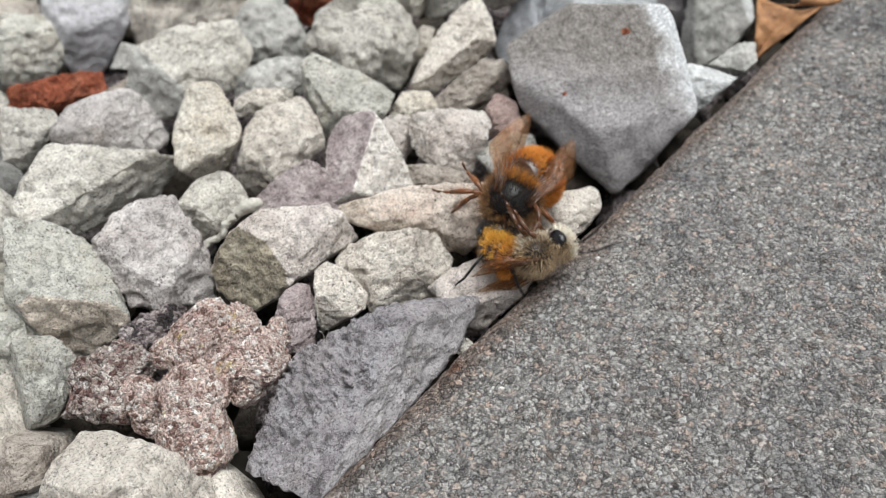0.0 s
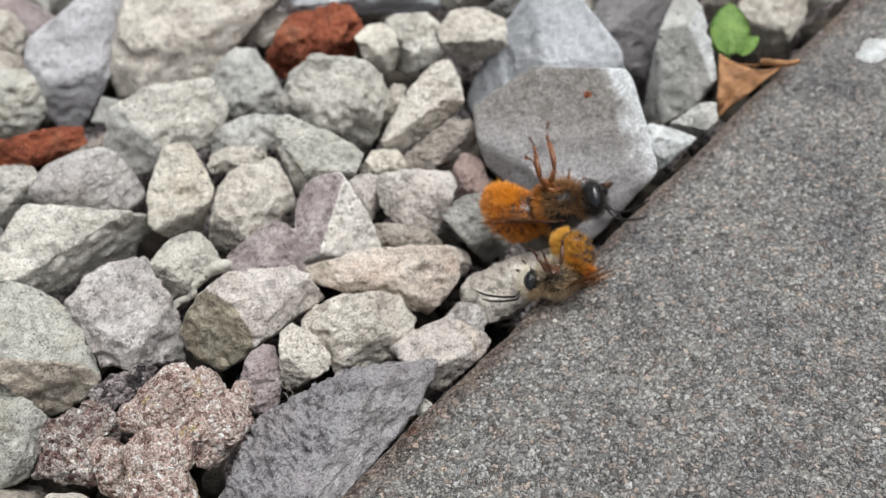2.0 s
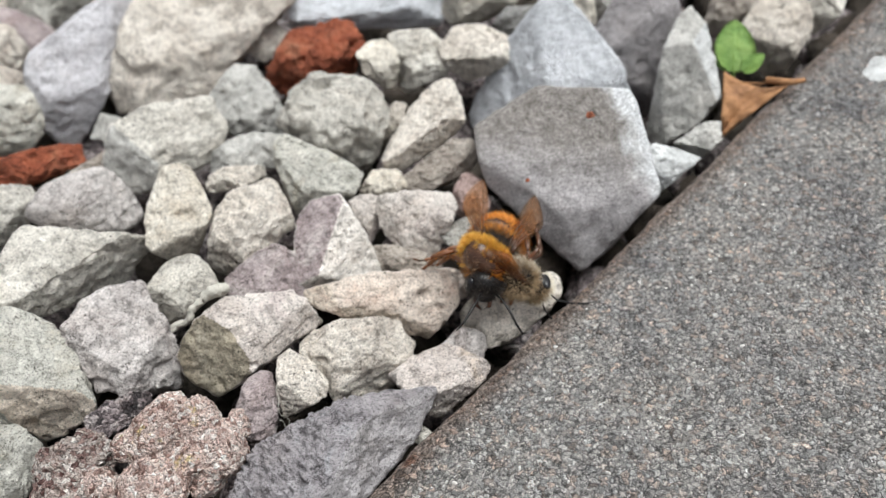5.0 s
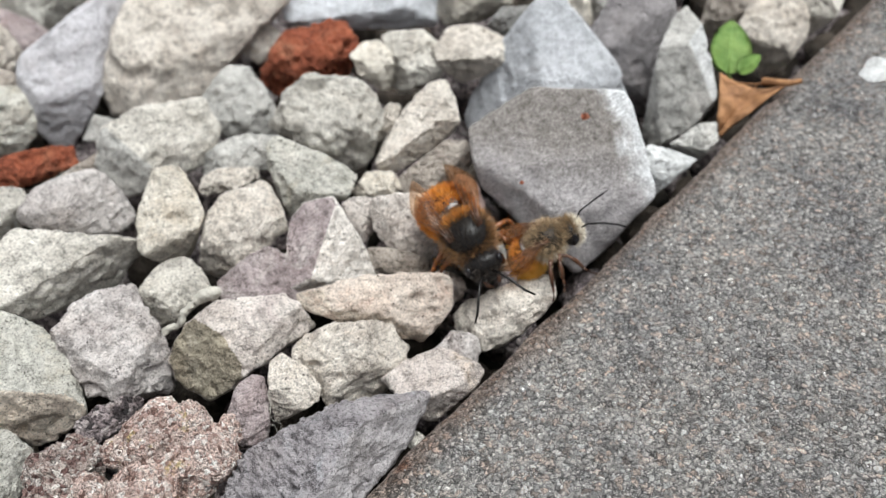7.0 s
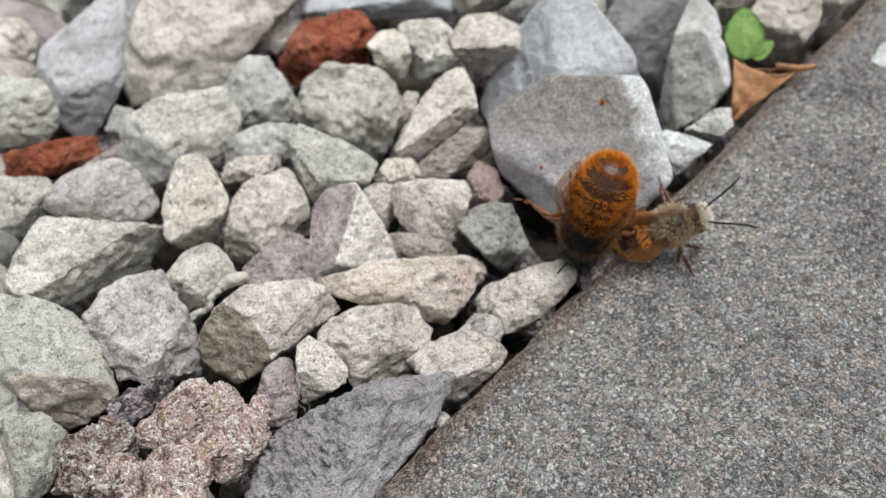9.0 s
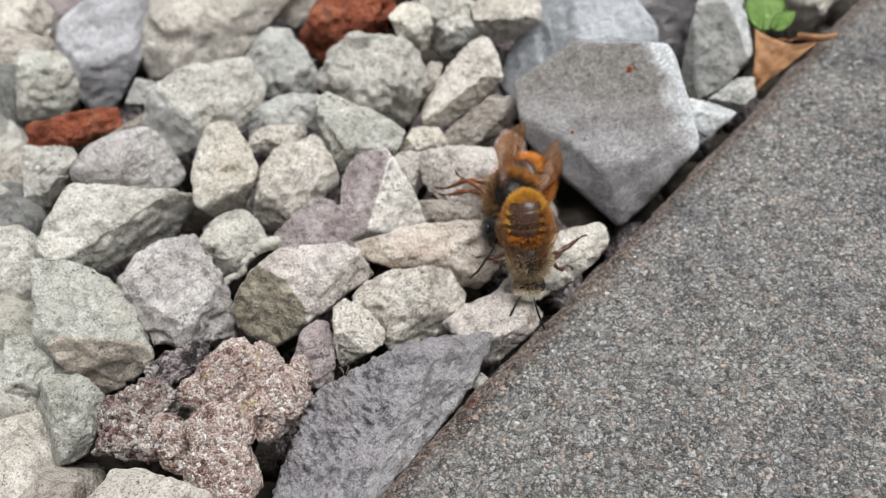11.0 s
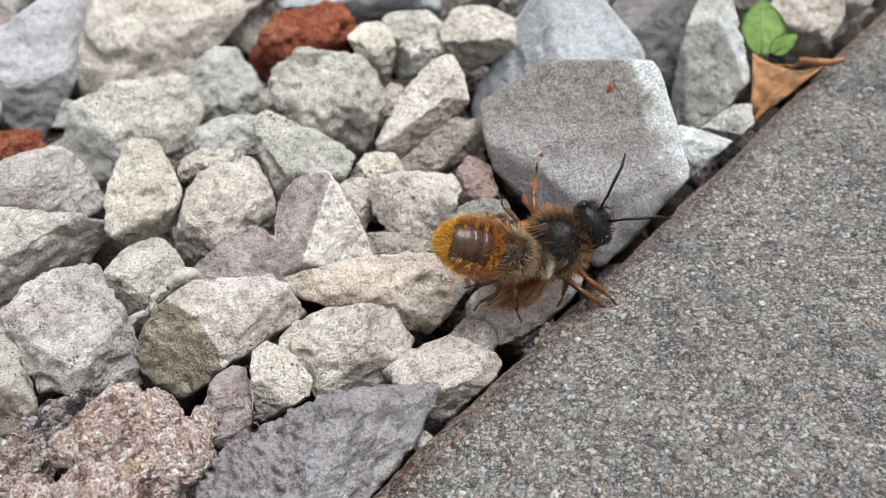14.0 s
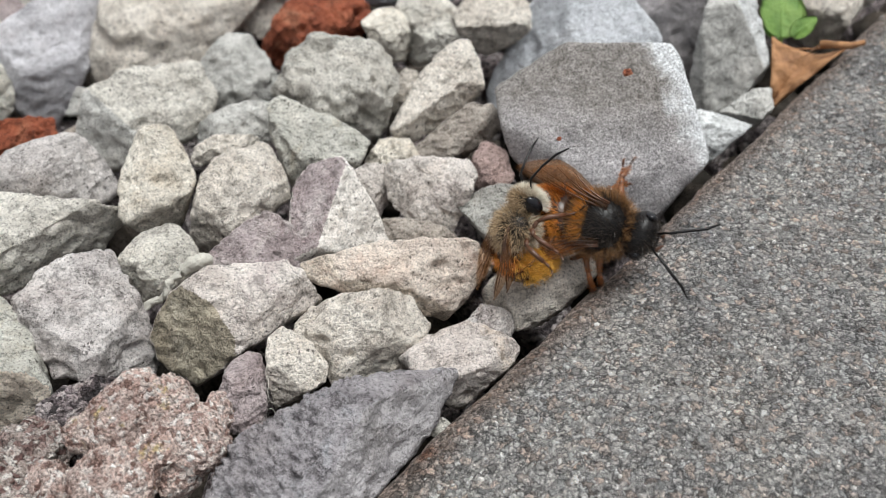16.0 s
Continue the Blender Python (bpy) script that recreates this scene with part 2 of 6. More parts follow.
STONE = {
    "block": block_material(),
    "white": stone_material("white_limestone", (0.765, 0.71, 0.64), (0.545, 0.49, 0.43), (0.585, 0.51, 0.445)),
    "greywhite": stone_material("grey_limestone", (0.72, 0.69, 0.63), (0.48, 0.452, 0.405), (0.53, 0.49, 0.44)),
    "palegreen": stone_material("greenish_limestone", (0.64, 0.628, 0.575), (0.43, 0.42, 0.375), (0.52, 0.48, 0.40)),
    "cream": stone_material("cream_limestone", (0.79, 0.74, 0.655), (0.62, 0.565, 0.485), (0.64, 0.565, 0.465), specks=0.35, bump=0.4),
    "lavender": stone_material("lavender_grey_stone", (0.54, 0.53, 0.555), (0.42, 0.41, 0.43), specks=0.1, bump=0.3),
    "lavwhite": stone_material("mauve_white_stone", (0.68, 0.64, 0.62), (0.44, 0.40, 0.385), (0.39, 0.335, 0.315), specks=0.5),
    "greygreen": stone_material("grey_green_stone", (0.53, 0.52, 0.495), (0.38, 0.372, 0.35), specks=0.15, bump=0.35),
    "beigegrey": stone_material("beige_grey_stone", (0.52, 0.49, 0.43), (0.36, 0.335, 0.29), specks=0.2),
    "beigestone": stone_material("beige_limestone", (0.80, 0.71, 0.61), (0.56, 0.475, 0.395), (0.66, 0.52, 0.43), specks=0.45),
    "creampink": stone_material("cream_pink_limestone", (0.76, 0.67, 0.59), (0.55, 0.455, 0.39), (0.60, 0.45, 0.37), specks=0.4, bump=0.4),
    "redmauve": stone_material("reddish_mauve_stone", (0.44, 0.325, 0.30), (0.28, 0.195, 0.18), (0.50, 0.42, 0.39), specks=0.3),
    "brownstone": stone_material("brown_grey_stone", (0.55, 0.495, 0.44), (0.35, 0.30, 0.26), (0.60, 0.55, 0.49)),
    "slate": stone_material("blue_grey_slate", (0.52, 0.535, 0.565), (0.42, 0.435, 0.46), specks=0.05, bump=0.2),
    "bluegrey": stone_material("grey_stone", (0.43, 0.41, 0.417), (0.33, 0.312, 0.318), (0.28, 0.264, 0.26), specks=0.3, bump=0.4, vein_at=(0.54, 0.72)),
    "speckled": stone_material("speckled_grey_stone", (0.73, 0.695, 0.625), (0.52, 0.49, 0.44), (0.46, 0.43, 0.385), specks=0.85),
    "darkspeck": stone_material("dark_speckled_stone", (0.44, 0.43, 0.40), (0.28, 0.27, 0.25), (0.34, 0.33, 0.30), specks=0.85),
    "bluewhite": stone_material("blue_white_stone", (0.66, 0.671, 0.671), (0.46, 0.465, 0.465), specks=0.2, bump=0.3),
    "darkgrey": stone_material("dark_grey_stone", (0.28, 0.275, 0.265), (0.16, 0.155, 0.15), (0.36, 0.35, 0.33)),
    "purple": stone_material("purple_grey_slate", (0.31, 0.29, 0.295), (0.24, 0.225, 0.23), specks=0.05, bump=0.3),
    "mauve": stone_material("mauve_stone", (0.47, 0.40, 0.40), (0.30, 0.24, 0.24), (0.56, 0.51, 0.49), specks=0.3),
    "cleanwhite": stone_material("fresh_white_break", (0.80, 0.76, 0.715), (0.64, 0.60, 0.555), specks=0.4, bump=0.35),
    "rosegrey": stone_material("rose_grey_limestone", (0.72, 0.665, 0.62), (0.48, 0.425, 0.39), (0.52, 0.45, 0.43), specks=0.5),
    "mauvegrey": stone_material("gouged_mauve_stone", (0.40, 0.376, 0.39), (0.26, 0.238, 0.25), (0.43, 0.438, 0.462), specks=0.12, bump=0.7, grain=1.3),
    "pinkwhite": stone_material("pinkish_quartzite", (0.76, 0.69, 0.645), (0.60, 0.525, 0.48), (0.62, 0.50, 0.39), specks=0.2),
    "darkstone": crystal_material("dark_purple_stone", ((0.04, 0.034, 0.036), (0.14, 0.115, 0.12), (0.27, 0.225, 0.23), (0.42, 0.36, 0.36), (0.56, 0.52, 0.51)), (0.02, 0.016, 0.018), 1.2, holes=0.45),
    "redstone": crystal_material("red_brown_grit", ((0.09, 0.04, 0.036), (0.30, 0.20, 0.18), (0.41, 0.335, 0.305), (0.39, 0.325, 0.295), (0.54, 0.48, 0.445), (0.70, 0.66, 0.63)), (0.03, 0.016, 0.013), 0.85, holes=0.46),
    "pinkgrit": crystal_material("pink_grit", ((0.19, 0.11, 0.09), (0.50, 0.35, 0.305), (0.62, 0.48, 0.43), (0.61, 0.49, 0.445), (0.70, 0.595, 0.545), (0.88, 0.84, 0.81)), (0.085, 0.05, 0.04), 0.8, lichen=(0.46, 0.35, 0.13), holes=0.42),
    "red": stone_material("broken_red_brick", (0.42, 0.125, 0.065), (0.24, 0.065, 0.035), (0.46, 0.19, 0.11), specks=0.2, bump=0.9, grain=1.5),
    # near-black base colour that paints the shade of deep gaps
    "gapshade": stone_material("gap_shaded_stone", (0.075, 0.06, 0.048), (0.03, 0.025, 0.02), (0.11, 0.095, 0.08)),
    # tan end of the beige stone, with the shade of that side in its colour
    "shadetan": stone_material("tan_shaded_face", (0.40, 0.355, 0.275), (0.27, 0.235, 0.18), (0.44, 0.40, 0.33), specks=0.3),
}
MM = 0.001


def linked(name, me, parent=None, label=""):
    ob = new(name, me)
    if parent:
        ob.parent = parent
    if label:
        ob["label"] = label
    return ob


def part(name, bm, material, parent, label="", smooth=True):
    """Links a bmesh as one mesh object under a thing or a part."""
    me = bpy.data.meshes.new(name)
    bm.to_mesh(me)
    bm.free()
    if smooth:
        me.polygons.foreach_set("use_smooth", [True] * len(me.polygons))
    me.materials.append(material)
    return linked(name, me, parent, label)


BALLS = {}


def ball(level):
    """Unit directions and triangles of an icosphere."""
    if level not in BALLS:
        bm = bmesh.new()
        bmesh.ops.create_icosphere(bm, subdivisions=level, radius=1.0)
        co = np.array([v.co[:] for v in bm.verts])
        tri = np.array([[v.index for v in f.verts] for f in bm.faces])
        bm.free()
        BALLS[level] = co, tri
    return BALLS[level]


def mesh_of(name, co, tri, materials, index=None):
    me = bpy.data.meshes.new(name)
    me.from_pydata(co.tolist(), [], tri.tolist())
    for m in materials:
        me.materials.append(m)
    me.polygons.foreach_set("use_smooth", [True] * len(tri))
    if index is not None:
        me.polygons.foreach_set("material_index", index.astype(np.int32))
    me.update()
    return me


def chipped(cuts, thick, seed, facets=(), level=6, sharp=34.0, lump=0.05, crag=0.95, gouge=0.0):
    """A broken stone in millimetres: a solid bounded by cleavage planes, with worn edges and a rough skin.
    cuts: (degrees round the stone, distance) of the planes of its flanks; facets: (degrees round, degrees off the
    upper side's axis, share of the half-width at which it starts, material) of planes set by hand; the rest of the upper and lower planes come from the seed."""
    rng = random.Random(seed)
    N, D, K = [], [], []
    reach = [c[1] for c in cuts]
    mean = sum(reach) / len(reach)
    for a, d in cuts:
        up = rng.uniform(-12, 4)
        N.append((math.cos(radians(a)) * math.cos(radians(up)), math.sin(radians(a)) * math.cos(radians(up)), math.sin(radians(up))))
        D.append(d)
        K.append(0)
    if not facets:
        turn = rng.uniform(0, 360)
        k = rng.choice((3, 4, 4, 5))
        for i in range(k):
            a, tilt = turn + 360 * (i + rng.uniform(-0.3, 0.3)) / k, rng.uniform(28, 58)
            facets = (*facets, (a, tilt, rng.uniform(0.30, 0.62), 0))
        facets = (*facets, (rng.uniform(0, 360), rng.uniform(4, 20), 0.0, 0))
    for a, tilt, out, k in facets:
        wide = min(d / math.cos(radians(a - c)) for c, d in cuts if math.cos(radians(a - c)) > 0.25)
        d = thick * 0.95 * math.cos(radians(tilt)) + out * wide * math.sin(radians(tilt))
        N.append((math.cos(radians(a)) * math.sin(radians(tilt)), math.sin(radians(a)) * math.sin(radians(tilt)), math.cos(radians(tilt))))
        D.append(d)
        K.append(k)
    for i in range(4):
        a, tilt = rng.uniform(0, 90) + 90 * i, rng.uniform(20, 60)
        N.append((math.cos(radians(a)) * math.sin(radians(tilt)), math.sin(radians(a)) * math.sin(radians(tilt)), -math.cos(radians(tilt))))
        D.append((thick * math.cos(radians(tilt)) + mean * math.sin(radians(tilt))) * 0.8)
        K.append(0)
    N, D, K = np.array(N), np.array(D), np.array(K)
    co, tri = ball(level)
    ext = []
    for axis in ((1, 0, 0), (0, 1, 0), (0, 0, 1)):
        q = np.maximum(N @ np.array(axis), 1e-6) / D
        w = np.maximum(N @ -np.array(axis), 1e-6) / D
        ext.append(0.5 * ((q ** 8).sum() ** (-1 / 8) + (w ** 8).sum() ** (-1 / 8)))
    u = co * np.array(ext)
    u /= np.linalg.norm(u, axis=1)[:, None]
    q = np.maximum(u @ N.T, 1e-6) / D
    r = (q ** sharp).sum(axis=1) ** (-1 / sharp)
    P = u * r[:, None]
    sx, sy, sz = seed * 7.31 % 97, seed * 3.77 % 89, seed * 5.13 % 83
    size = r.mean()
    add = np.empty(len(P))
    for i, p in enumerate(P):
        v = Vector((p[0] + sx, p[1] + sy, p[2] + sz))
        big = noise.noise(v * (1.9 / size))
        mid = noise.noise(v * (5.5 / size))
        fine = noise.fractal(v * 1.3, 0.75, 2.2, 5)
        chip = max(0.0, noise.noise(v * (3.1 / size) + Vector((40, 9, 3))) - 0.22)
        add[i] = size * lump * (big + 0.7 * mid - 4.5 * chip) + 0.085 * crag * fine
        if gouge:
            w = Vector((v.x * 1.5 + v.y * 0.5, v.y * 0.7 - v.x * 0.2, v.z * 0.9))
            g = 1.0 - abs(2.2 * noise.noise(w))
            pit = max(0.0, noise.noise(w * 1.7 + Vector((5, 1, 8))) - 0.02)
            rough = 1.0 if u[i][1] - 0.75 * u[i][0] > 0.06 else 0.15
            add[i] -= gouge * rough * (0.36 * max(0.0, g - 0.2) + 0.95 * pit + 0.12 * noise.noise(v * 3.1))
    lean = (q / q.max(axis=1)[:, None]) ** (0.5 * sharp)
    out = lean @ N
    out /= np.linalg.norm(out, axis=1)[:, None]
    P += out * add[:, None]
    index = K[np.argmax(q[tri].mean(axis=1), axis=1)]
    return P, tri, index


def stone(name, look_, at, tip, turn, cuts, thick, seed, label, facets=(), extra=(), **how):
    """One piece of gravel, lying tipped and turned, at millimetres."""
    P, tri, index = chipped(cuts, thick, seed, facets, **how)
    me = mesh_of(name, P * MM, tri, [STONE[k] for k in (look_, *extra)], index)
    ob = new(name, me)
    ob.matrix_basis = pose(at[0] * MM, at[1] * MM, at[2] * MM, tip, 0, turn)
    return tagged(ob, label, "stone", "gravel stones")


def lumpy_stone(look_, at, tip, turn, lobes, seed, label):
    """A gritty stone grown together from rounded lobes: (x, y, z, half-widths) in its own millimetres."""
    co, tri = ball(6)
    P, T = [], []
    for k, (x, y, z, a, b, c, spin) in enumerate(lobes):
        m = np.array(Euler((0, 0, radians(spin))).to_matrix())
        q = (np.sign(co) * np.abs(co) ** 0.85) * (a, b, c) @ m.T + (x, y, z)
        for i, p in enumerate(q):
            v = Vector(p) + Vector((seed, 2 * seed, seed))
            u = Vector(co[i])
            d = 0.30 * noise.noise(v * 0.55) + 0.17 * noise.fractal(v * 2.6, 0.5, 2.2, 5) - 0.40 * max(0.0, noise.noise(v * 1.3) - 0.22)
            q[i] += np.array(u * d)
        P.append(q)
        T.append(tri + k * len(co))
    ob = new("stone", mesh_of("stone", np.concatenate(P) * MM, np.concatenate(T), [STONE[look_]]))
    skin = ob.modifiers.new("skin", "REMESH")
    skin.mode, skin.voxel_size, skin.use_smooth_shade = "VOXEL", 0.06 * MM, True
    ob.matrix_basis = pose(at[0] * MM, at[1] * MM, at[2] * MM, tip, 0, turn)
    return tagged(ob, label, "stone", "gravel stones")


# ---------------------------------------------------------------- ground, bed and slab
def soil_material():
    m, n, l, b = nodes_of("damp_dark_soil")
    tc = n.new("ShaderNodeTexCoord")
    a = tex(n, l, "ShaderNodeTexNoise", tc.outputs["Object"], 300, 6, 0.7)
    r = ramp(n, ((0.3, (0.018, 0.015, 0.012)), (0.7, (0.06, 0.05, 0.04))))
    l.new(a.outputs["Fac"], r.inputs[0])
    l.new(r.outputs[0], b.inputs["Base Color"])
    b.inputs["Roughness"].default_value = 0.95
    bp = n.new("ShaderNodeBump")
    bp.inputs["Strength"].default_value, bp.inputs["Distance"].default_value = 0.8, 0.001
    l.new(a.outputs["Fac"], bp.inputs["Height"])
    l.new(bp.outputs[0], b.inputs["Normal"])
    return m


def ground():
    bm = bmesh.new()
    bmesh.ops.create_grid(bm, x_segments=60, y_segments=60, size=5.0)
    for v in bm.verts:
        v.co.z = -0.016
    ob = part("ground", bm, soil_material(), None)
    tagged(ob, "dark damp soil under the gravel", "ground", kind="structure")


EDGE_X, EDGE_Y, EDGE_TURN = -6.19, 37.84, 48.84


def concrete_material():
    m, n, l, b = nodes_of("gritty_grey_concrete")
    tc = n.new("ShaderNodeTexCoord")
    wob = tex(n, l, "ShaderNodeTexNoise", tc.outputs["Object"], 3000, 3, 0.6)
    vec = mixed(n, l, 0.0008, tc.outputs["Object"], wob.outputs["Color"], "ADD")
    cell = tex(n, l, "ShaderNodeTexVoronoi", vec, 2300)
    tones = n.new("ShaderNodeSeparateColor")
    l.new(cell.outputs["Color"], tones.inputs[0])
    r = ramp(n, ((0.0, (0.26, 0.25, 0.242)), (0.18, (0.52, 0.504, 0.488)), (0.7, (0.645, 0.626, 0.606)), (0.95, (0.73, 0.708, 0.686)), (1.0, (0.80, 0.775, 0.75))))
    l.new(tones.outputs[0], r.inputs[0])
    small = tex(n, l, "ShaderNodeTexVoronoi", vec, 5200)
    st = n.new("ShaderNodeSeparateColor")
    l.new(small.outputs["Color"], st.inputs[0])
    r2 = ramp(n, ((0.0, grey3(0.45)), (0.5, grey3(1.0)), (1.0, grey3(1.35))))
    l.new(st.outputs[1], r2.inputs[0])
    out = mixed(n, l, 0.75, r.outputs[0], r2.outputs[0], "MULTIPLY")
    hue = ramp(n, ((0.0, (1.08, 0.94, 0.86)), (0.3, (1.0, 1.0, 1.0)), (0.7, (1.0, 1.0, 1.0)), (1.0, (0.96, 0.99, 1.01))))
    l.new(tones.outputs[2], hue.inputs[0])
    out = mixed(n, l, 1.0, out, hue.outputs[0], "MULTIPLY")
    salt = tex(n, l, "ShaderNodeTexNoise", tc.outputs["Object"], 3600, 4, 0.75)
    sr = ramp(n, ((0.38, grey3(0.42)), (0.47, grey3(0.95)), (0.54, grey3(1.08)), (0.62, grey3(1.45))))
    l.new(salt.outputs["Fac"], sr.inputs[0])
    out = mixed(n, l, 0.9, out, sr.outputs[0], "MULTIPLY")
    big = tex(n, l, "ShaderNodeTexNoise", vec, 85, 8, 0.72)
    r3 = ramp(n, ((0.34, (0.58, 0.58, 0.605)), (0.46, (0.93, 0.92, 0.92)), (0.64, (1.15, 1.125, 1.095))))
    l.new(big.outputs["Fac"], r3.inputs[0])
    out = mixed(n, l, 1.0, out, r3.outputs[0], "MULTIPLY")
    # dark seams between the grains
    seam = n.new("ShaderNodeTexVoronoi")
    seam.feature = "DISTANCE_TO_EDGE"
    l.new(vec, seam.inputs["Vector"])
    seam.inputs["Scale"].default_value = 2300
    patch = tex(n, l, "ShaderNodeTexNoise", vec, 900, 3, 0.6)
    wide = ramp(n, ((0.0, grey3(0.16)), (0.05, grey3(0.52)), (0.14, grey3(1.14))))
    l.new(seam.outputs["Distance"], wide.inputs[0])
    where = ramp(n, ((0.36, grey3(0.3)), (0.54, grey3(1))))
    l.new(patch.outputs["Fac"], where.inputs[0])
    out = mixed(n, l, where.outputs[0], out, mixed(n, l, 1.0, out, wide.outputs[0], "MULTIPLY"))
    rust = tex(n, l, "ShaderNodeTexVoronoi", vec, 260)
    rr = ramp(n, ((0.0, grey3(0.7)), (0.06, grey3(0.5)), (0.12, grey3(0))))
    l.new(rust.outputs["Distance"], rr.inputs[0])
    rs = n.new("ShaderNodeSeparateColor")
    l.new(rust.outputs["Color"], rs.inputs[0])
    rare = ramp(n, ((0.84, grey3(0)), (0.87, grey3(1))))
    l.new(rs.outputs[2], rare.inputs[0])
    out = mixed(n, l, mixed(n, l, 1.0, rr.outputs[0], rare.outputs[0], "MULTIPLY"), out, (0.24, 0.15, 0.09))
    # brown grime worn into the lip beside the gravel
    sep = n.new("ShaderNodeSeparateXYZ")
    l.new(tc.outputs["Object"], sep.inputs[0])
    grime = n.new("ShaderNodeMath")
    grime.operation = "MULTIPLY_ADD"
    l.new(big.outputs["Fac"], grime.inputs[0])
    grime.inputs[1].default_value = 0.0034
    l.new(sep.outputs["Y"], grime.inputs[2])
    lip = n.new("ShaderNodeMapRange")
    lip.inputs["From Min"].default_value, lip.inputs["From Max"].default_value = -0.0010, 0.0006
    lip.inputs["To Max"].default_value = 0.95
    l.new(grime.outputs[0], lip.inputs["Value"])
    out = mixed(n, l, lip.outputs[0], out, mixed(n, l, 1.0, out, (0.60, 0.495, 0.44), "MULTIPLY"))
    # one rust stain on the lip
    spot = n.new("ShaderNodeVectorMath")
    spot.operation = "DISTANCE"
    l.new(mixed(n, l, 0.0008, tc.outputs["Object"], patch.outputs["Color"], "ADD"), spot.inputs[0])
    spot.inputs[1].default_value = (0.0030, -0.0003, 0.0004)
    rusty = ramp(n, ((0.0, grey3(0.9)), (0.45, grey3(0.7)), (1.0, grey3(0))))
    reach = n.new("ShaderNodeMath")
    reach.operation = "DIVIDE"
    l.new(spot.outputs["Value"], reach.inputs[0])
    reach.inputs[1].default_value = 0.0009
    l.new(reach.outputs[0], rusty.inputs[0])
    out = mixed(n, l, rusty.outputs[0], out, mixed(n, l, 1.0, out, (0.55, 0.24, 0.11), "MULTIPLY"))
    l.new(out, b.inputs["Base Color"])
    b.inputs["Roughness"].default_value = 0.75
    b.inputs["Specular IOR Level"].default_value = 0.3
    h = n.new("ShaderNodeMath")
    h.operation = "MULTIPLY_ADD"
    cap = ramp(n, ((0.0, grey3(0)), (0.25, grey3(1))))
    l.new(seam.outputs["Distance"], cap.inputs[0])
    l.new(cap.outputs[0], h.inputs[0])
    h.inputs[1].default_value = 0.8
    fine = tex(n, l, "ShaderNodeTexNoise", vec, 5200, 4, 0.7)
    l.new(fine.outputs["Fac"], h.inputs[2])
    bp = n.new("ShaderNodeBump")
    bp.inputs["Strength"].default_value, bp.inputs["Distance"].default_value = 1.0, 0.0008
    l.new(h.outputs[0], bp.inputs["Height"])
    l.new(bp.outputs[0], b.inputs["Normal"])
    return m


def slab():
    """A paving slab with a worn, rounded edge towards the gravel; x runs along the edge, y into the gravel."""
    body = new("paving_slab")
    body.matrix_basis = pose(EDGE_X * MM, EDGE_Y * MM, 0, 0, 0, EDGE_TURN)
    tagged(body, "weathered grey concrete paving slab with a worn edge", "paving slab")
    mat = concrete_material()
    # fine top near the camera: columns along the edge, rows across it and down its rounded side
    xs = np.arange(-30, 92.01, 0.3)
    across = [(-44 + 0.3 * i, 0.0) for i in range(int(44 / 0.3))]
    across = [(y, z) for y, z in across if y < -1.7]
    for i in range(0, 11):
        a = radians(9 * i)
        across.append((-1.7 + 1.7 * math.sin(a), -1.7 + 1.7 * math.cos(a)))
    across += [(0.0, -1.7 - 0.4 * i) for i in range(1, 14)] + [(-0.2, -30.0)]
    co = np.empty((len(xs) * len(across), 3))
    k = 0
    for x in xs:
        bend = 0.30 * noise.noise(Vector((x * 0.06, 3.1, 0))) + 0.20 * noise.noise(Vector((x * 0.25, 7.7, 0)))
        for y, z in across:
            near = max(0.0, 1 + y / 6)
            v = Vector((x, y, z))
            g = 0.11 * noise.fractal(v * 1.15, 0.9, 2.1, 3) + 0.18 * noise.noise(v * 0.12)
            side = min(1.0, max(0.0, -z / 1.7))
            co[k] = x + 0.03 * g, y + bend * near + side * g * 1.6, z + (1 - side) * g - 0.25 * near * abs(bend)
            k += 1
    n = len(across)
    i, j = np.meshgrid(np.arange(len(xs) - 1), np.arange(n - 1), indexing="ij")
    a = (i * n + j).ravel()
    quads = np.stack([a, a + n, a + n + 1, a + 1], axis=1)
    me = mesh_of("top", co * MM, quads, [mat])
    linked("worn_face", me, body)
    bm = bmesh.new()
    bmesh.ops.create_cube(bm, size=1.0)
    for v in bm.verts:
        v.co = Vector(((v.co.x * 450 + 110) * MM, (v.co.y * 449 - 225.3) * MM, (v.co.z * 39 - 20.2) * MM))
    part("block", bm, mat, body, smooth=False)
    return body


def grit_material():
    m, n, l, b = nodes_of("sand_grains")
    geo = n.new("ShaderNodeNewGeometry")
    r = ramp(n, ((0.0, (0.16, 0.152, 0.145)), (0.4, (0.33, 0.316, 0.302)), (0.8, (0.40, 0.384, 0.365)), (0.97, (0.43, 0.413, 0.392)), (0.985, (0.45, 0.43, 0.41)), (1.0, (0.42, 0.25, 0.14))))
    l.new(geo.outputs["Random Per Island"], r.inputs[0])
    l.new(r.outputs[0], b.inputs["Base Color"])
    b.inputs["Roughness"].default_value, b.inputs["Specular IOR Level"].default_value = 0.95, 0.1
    return m


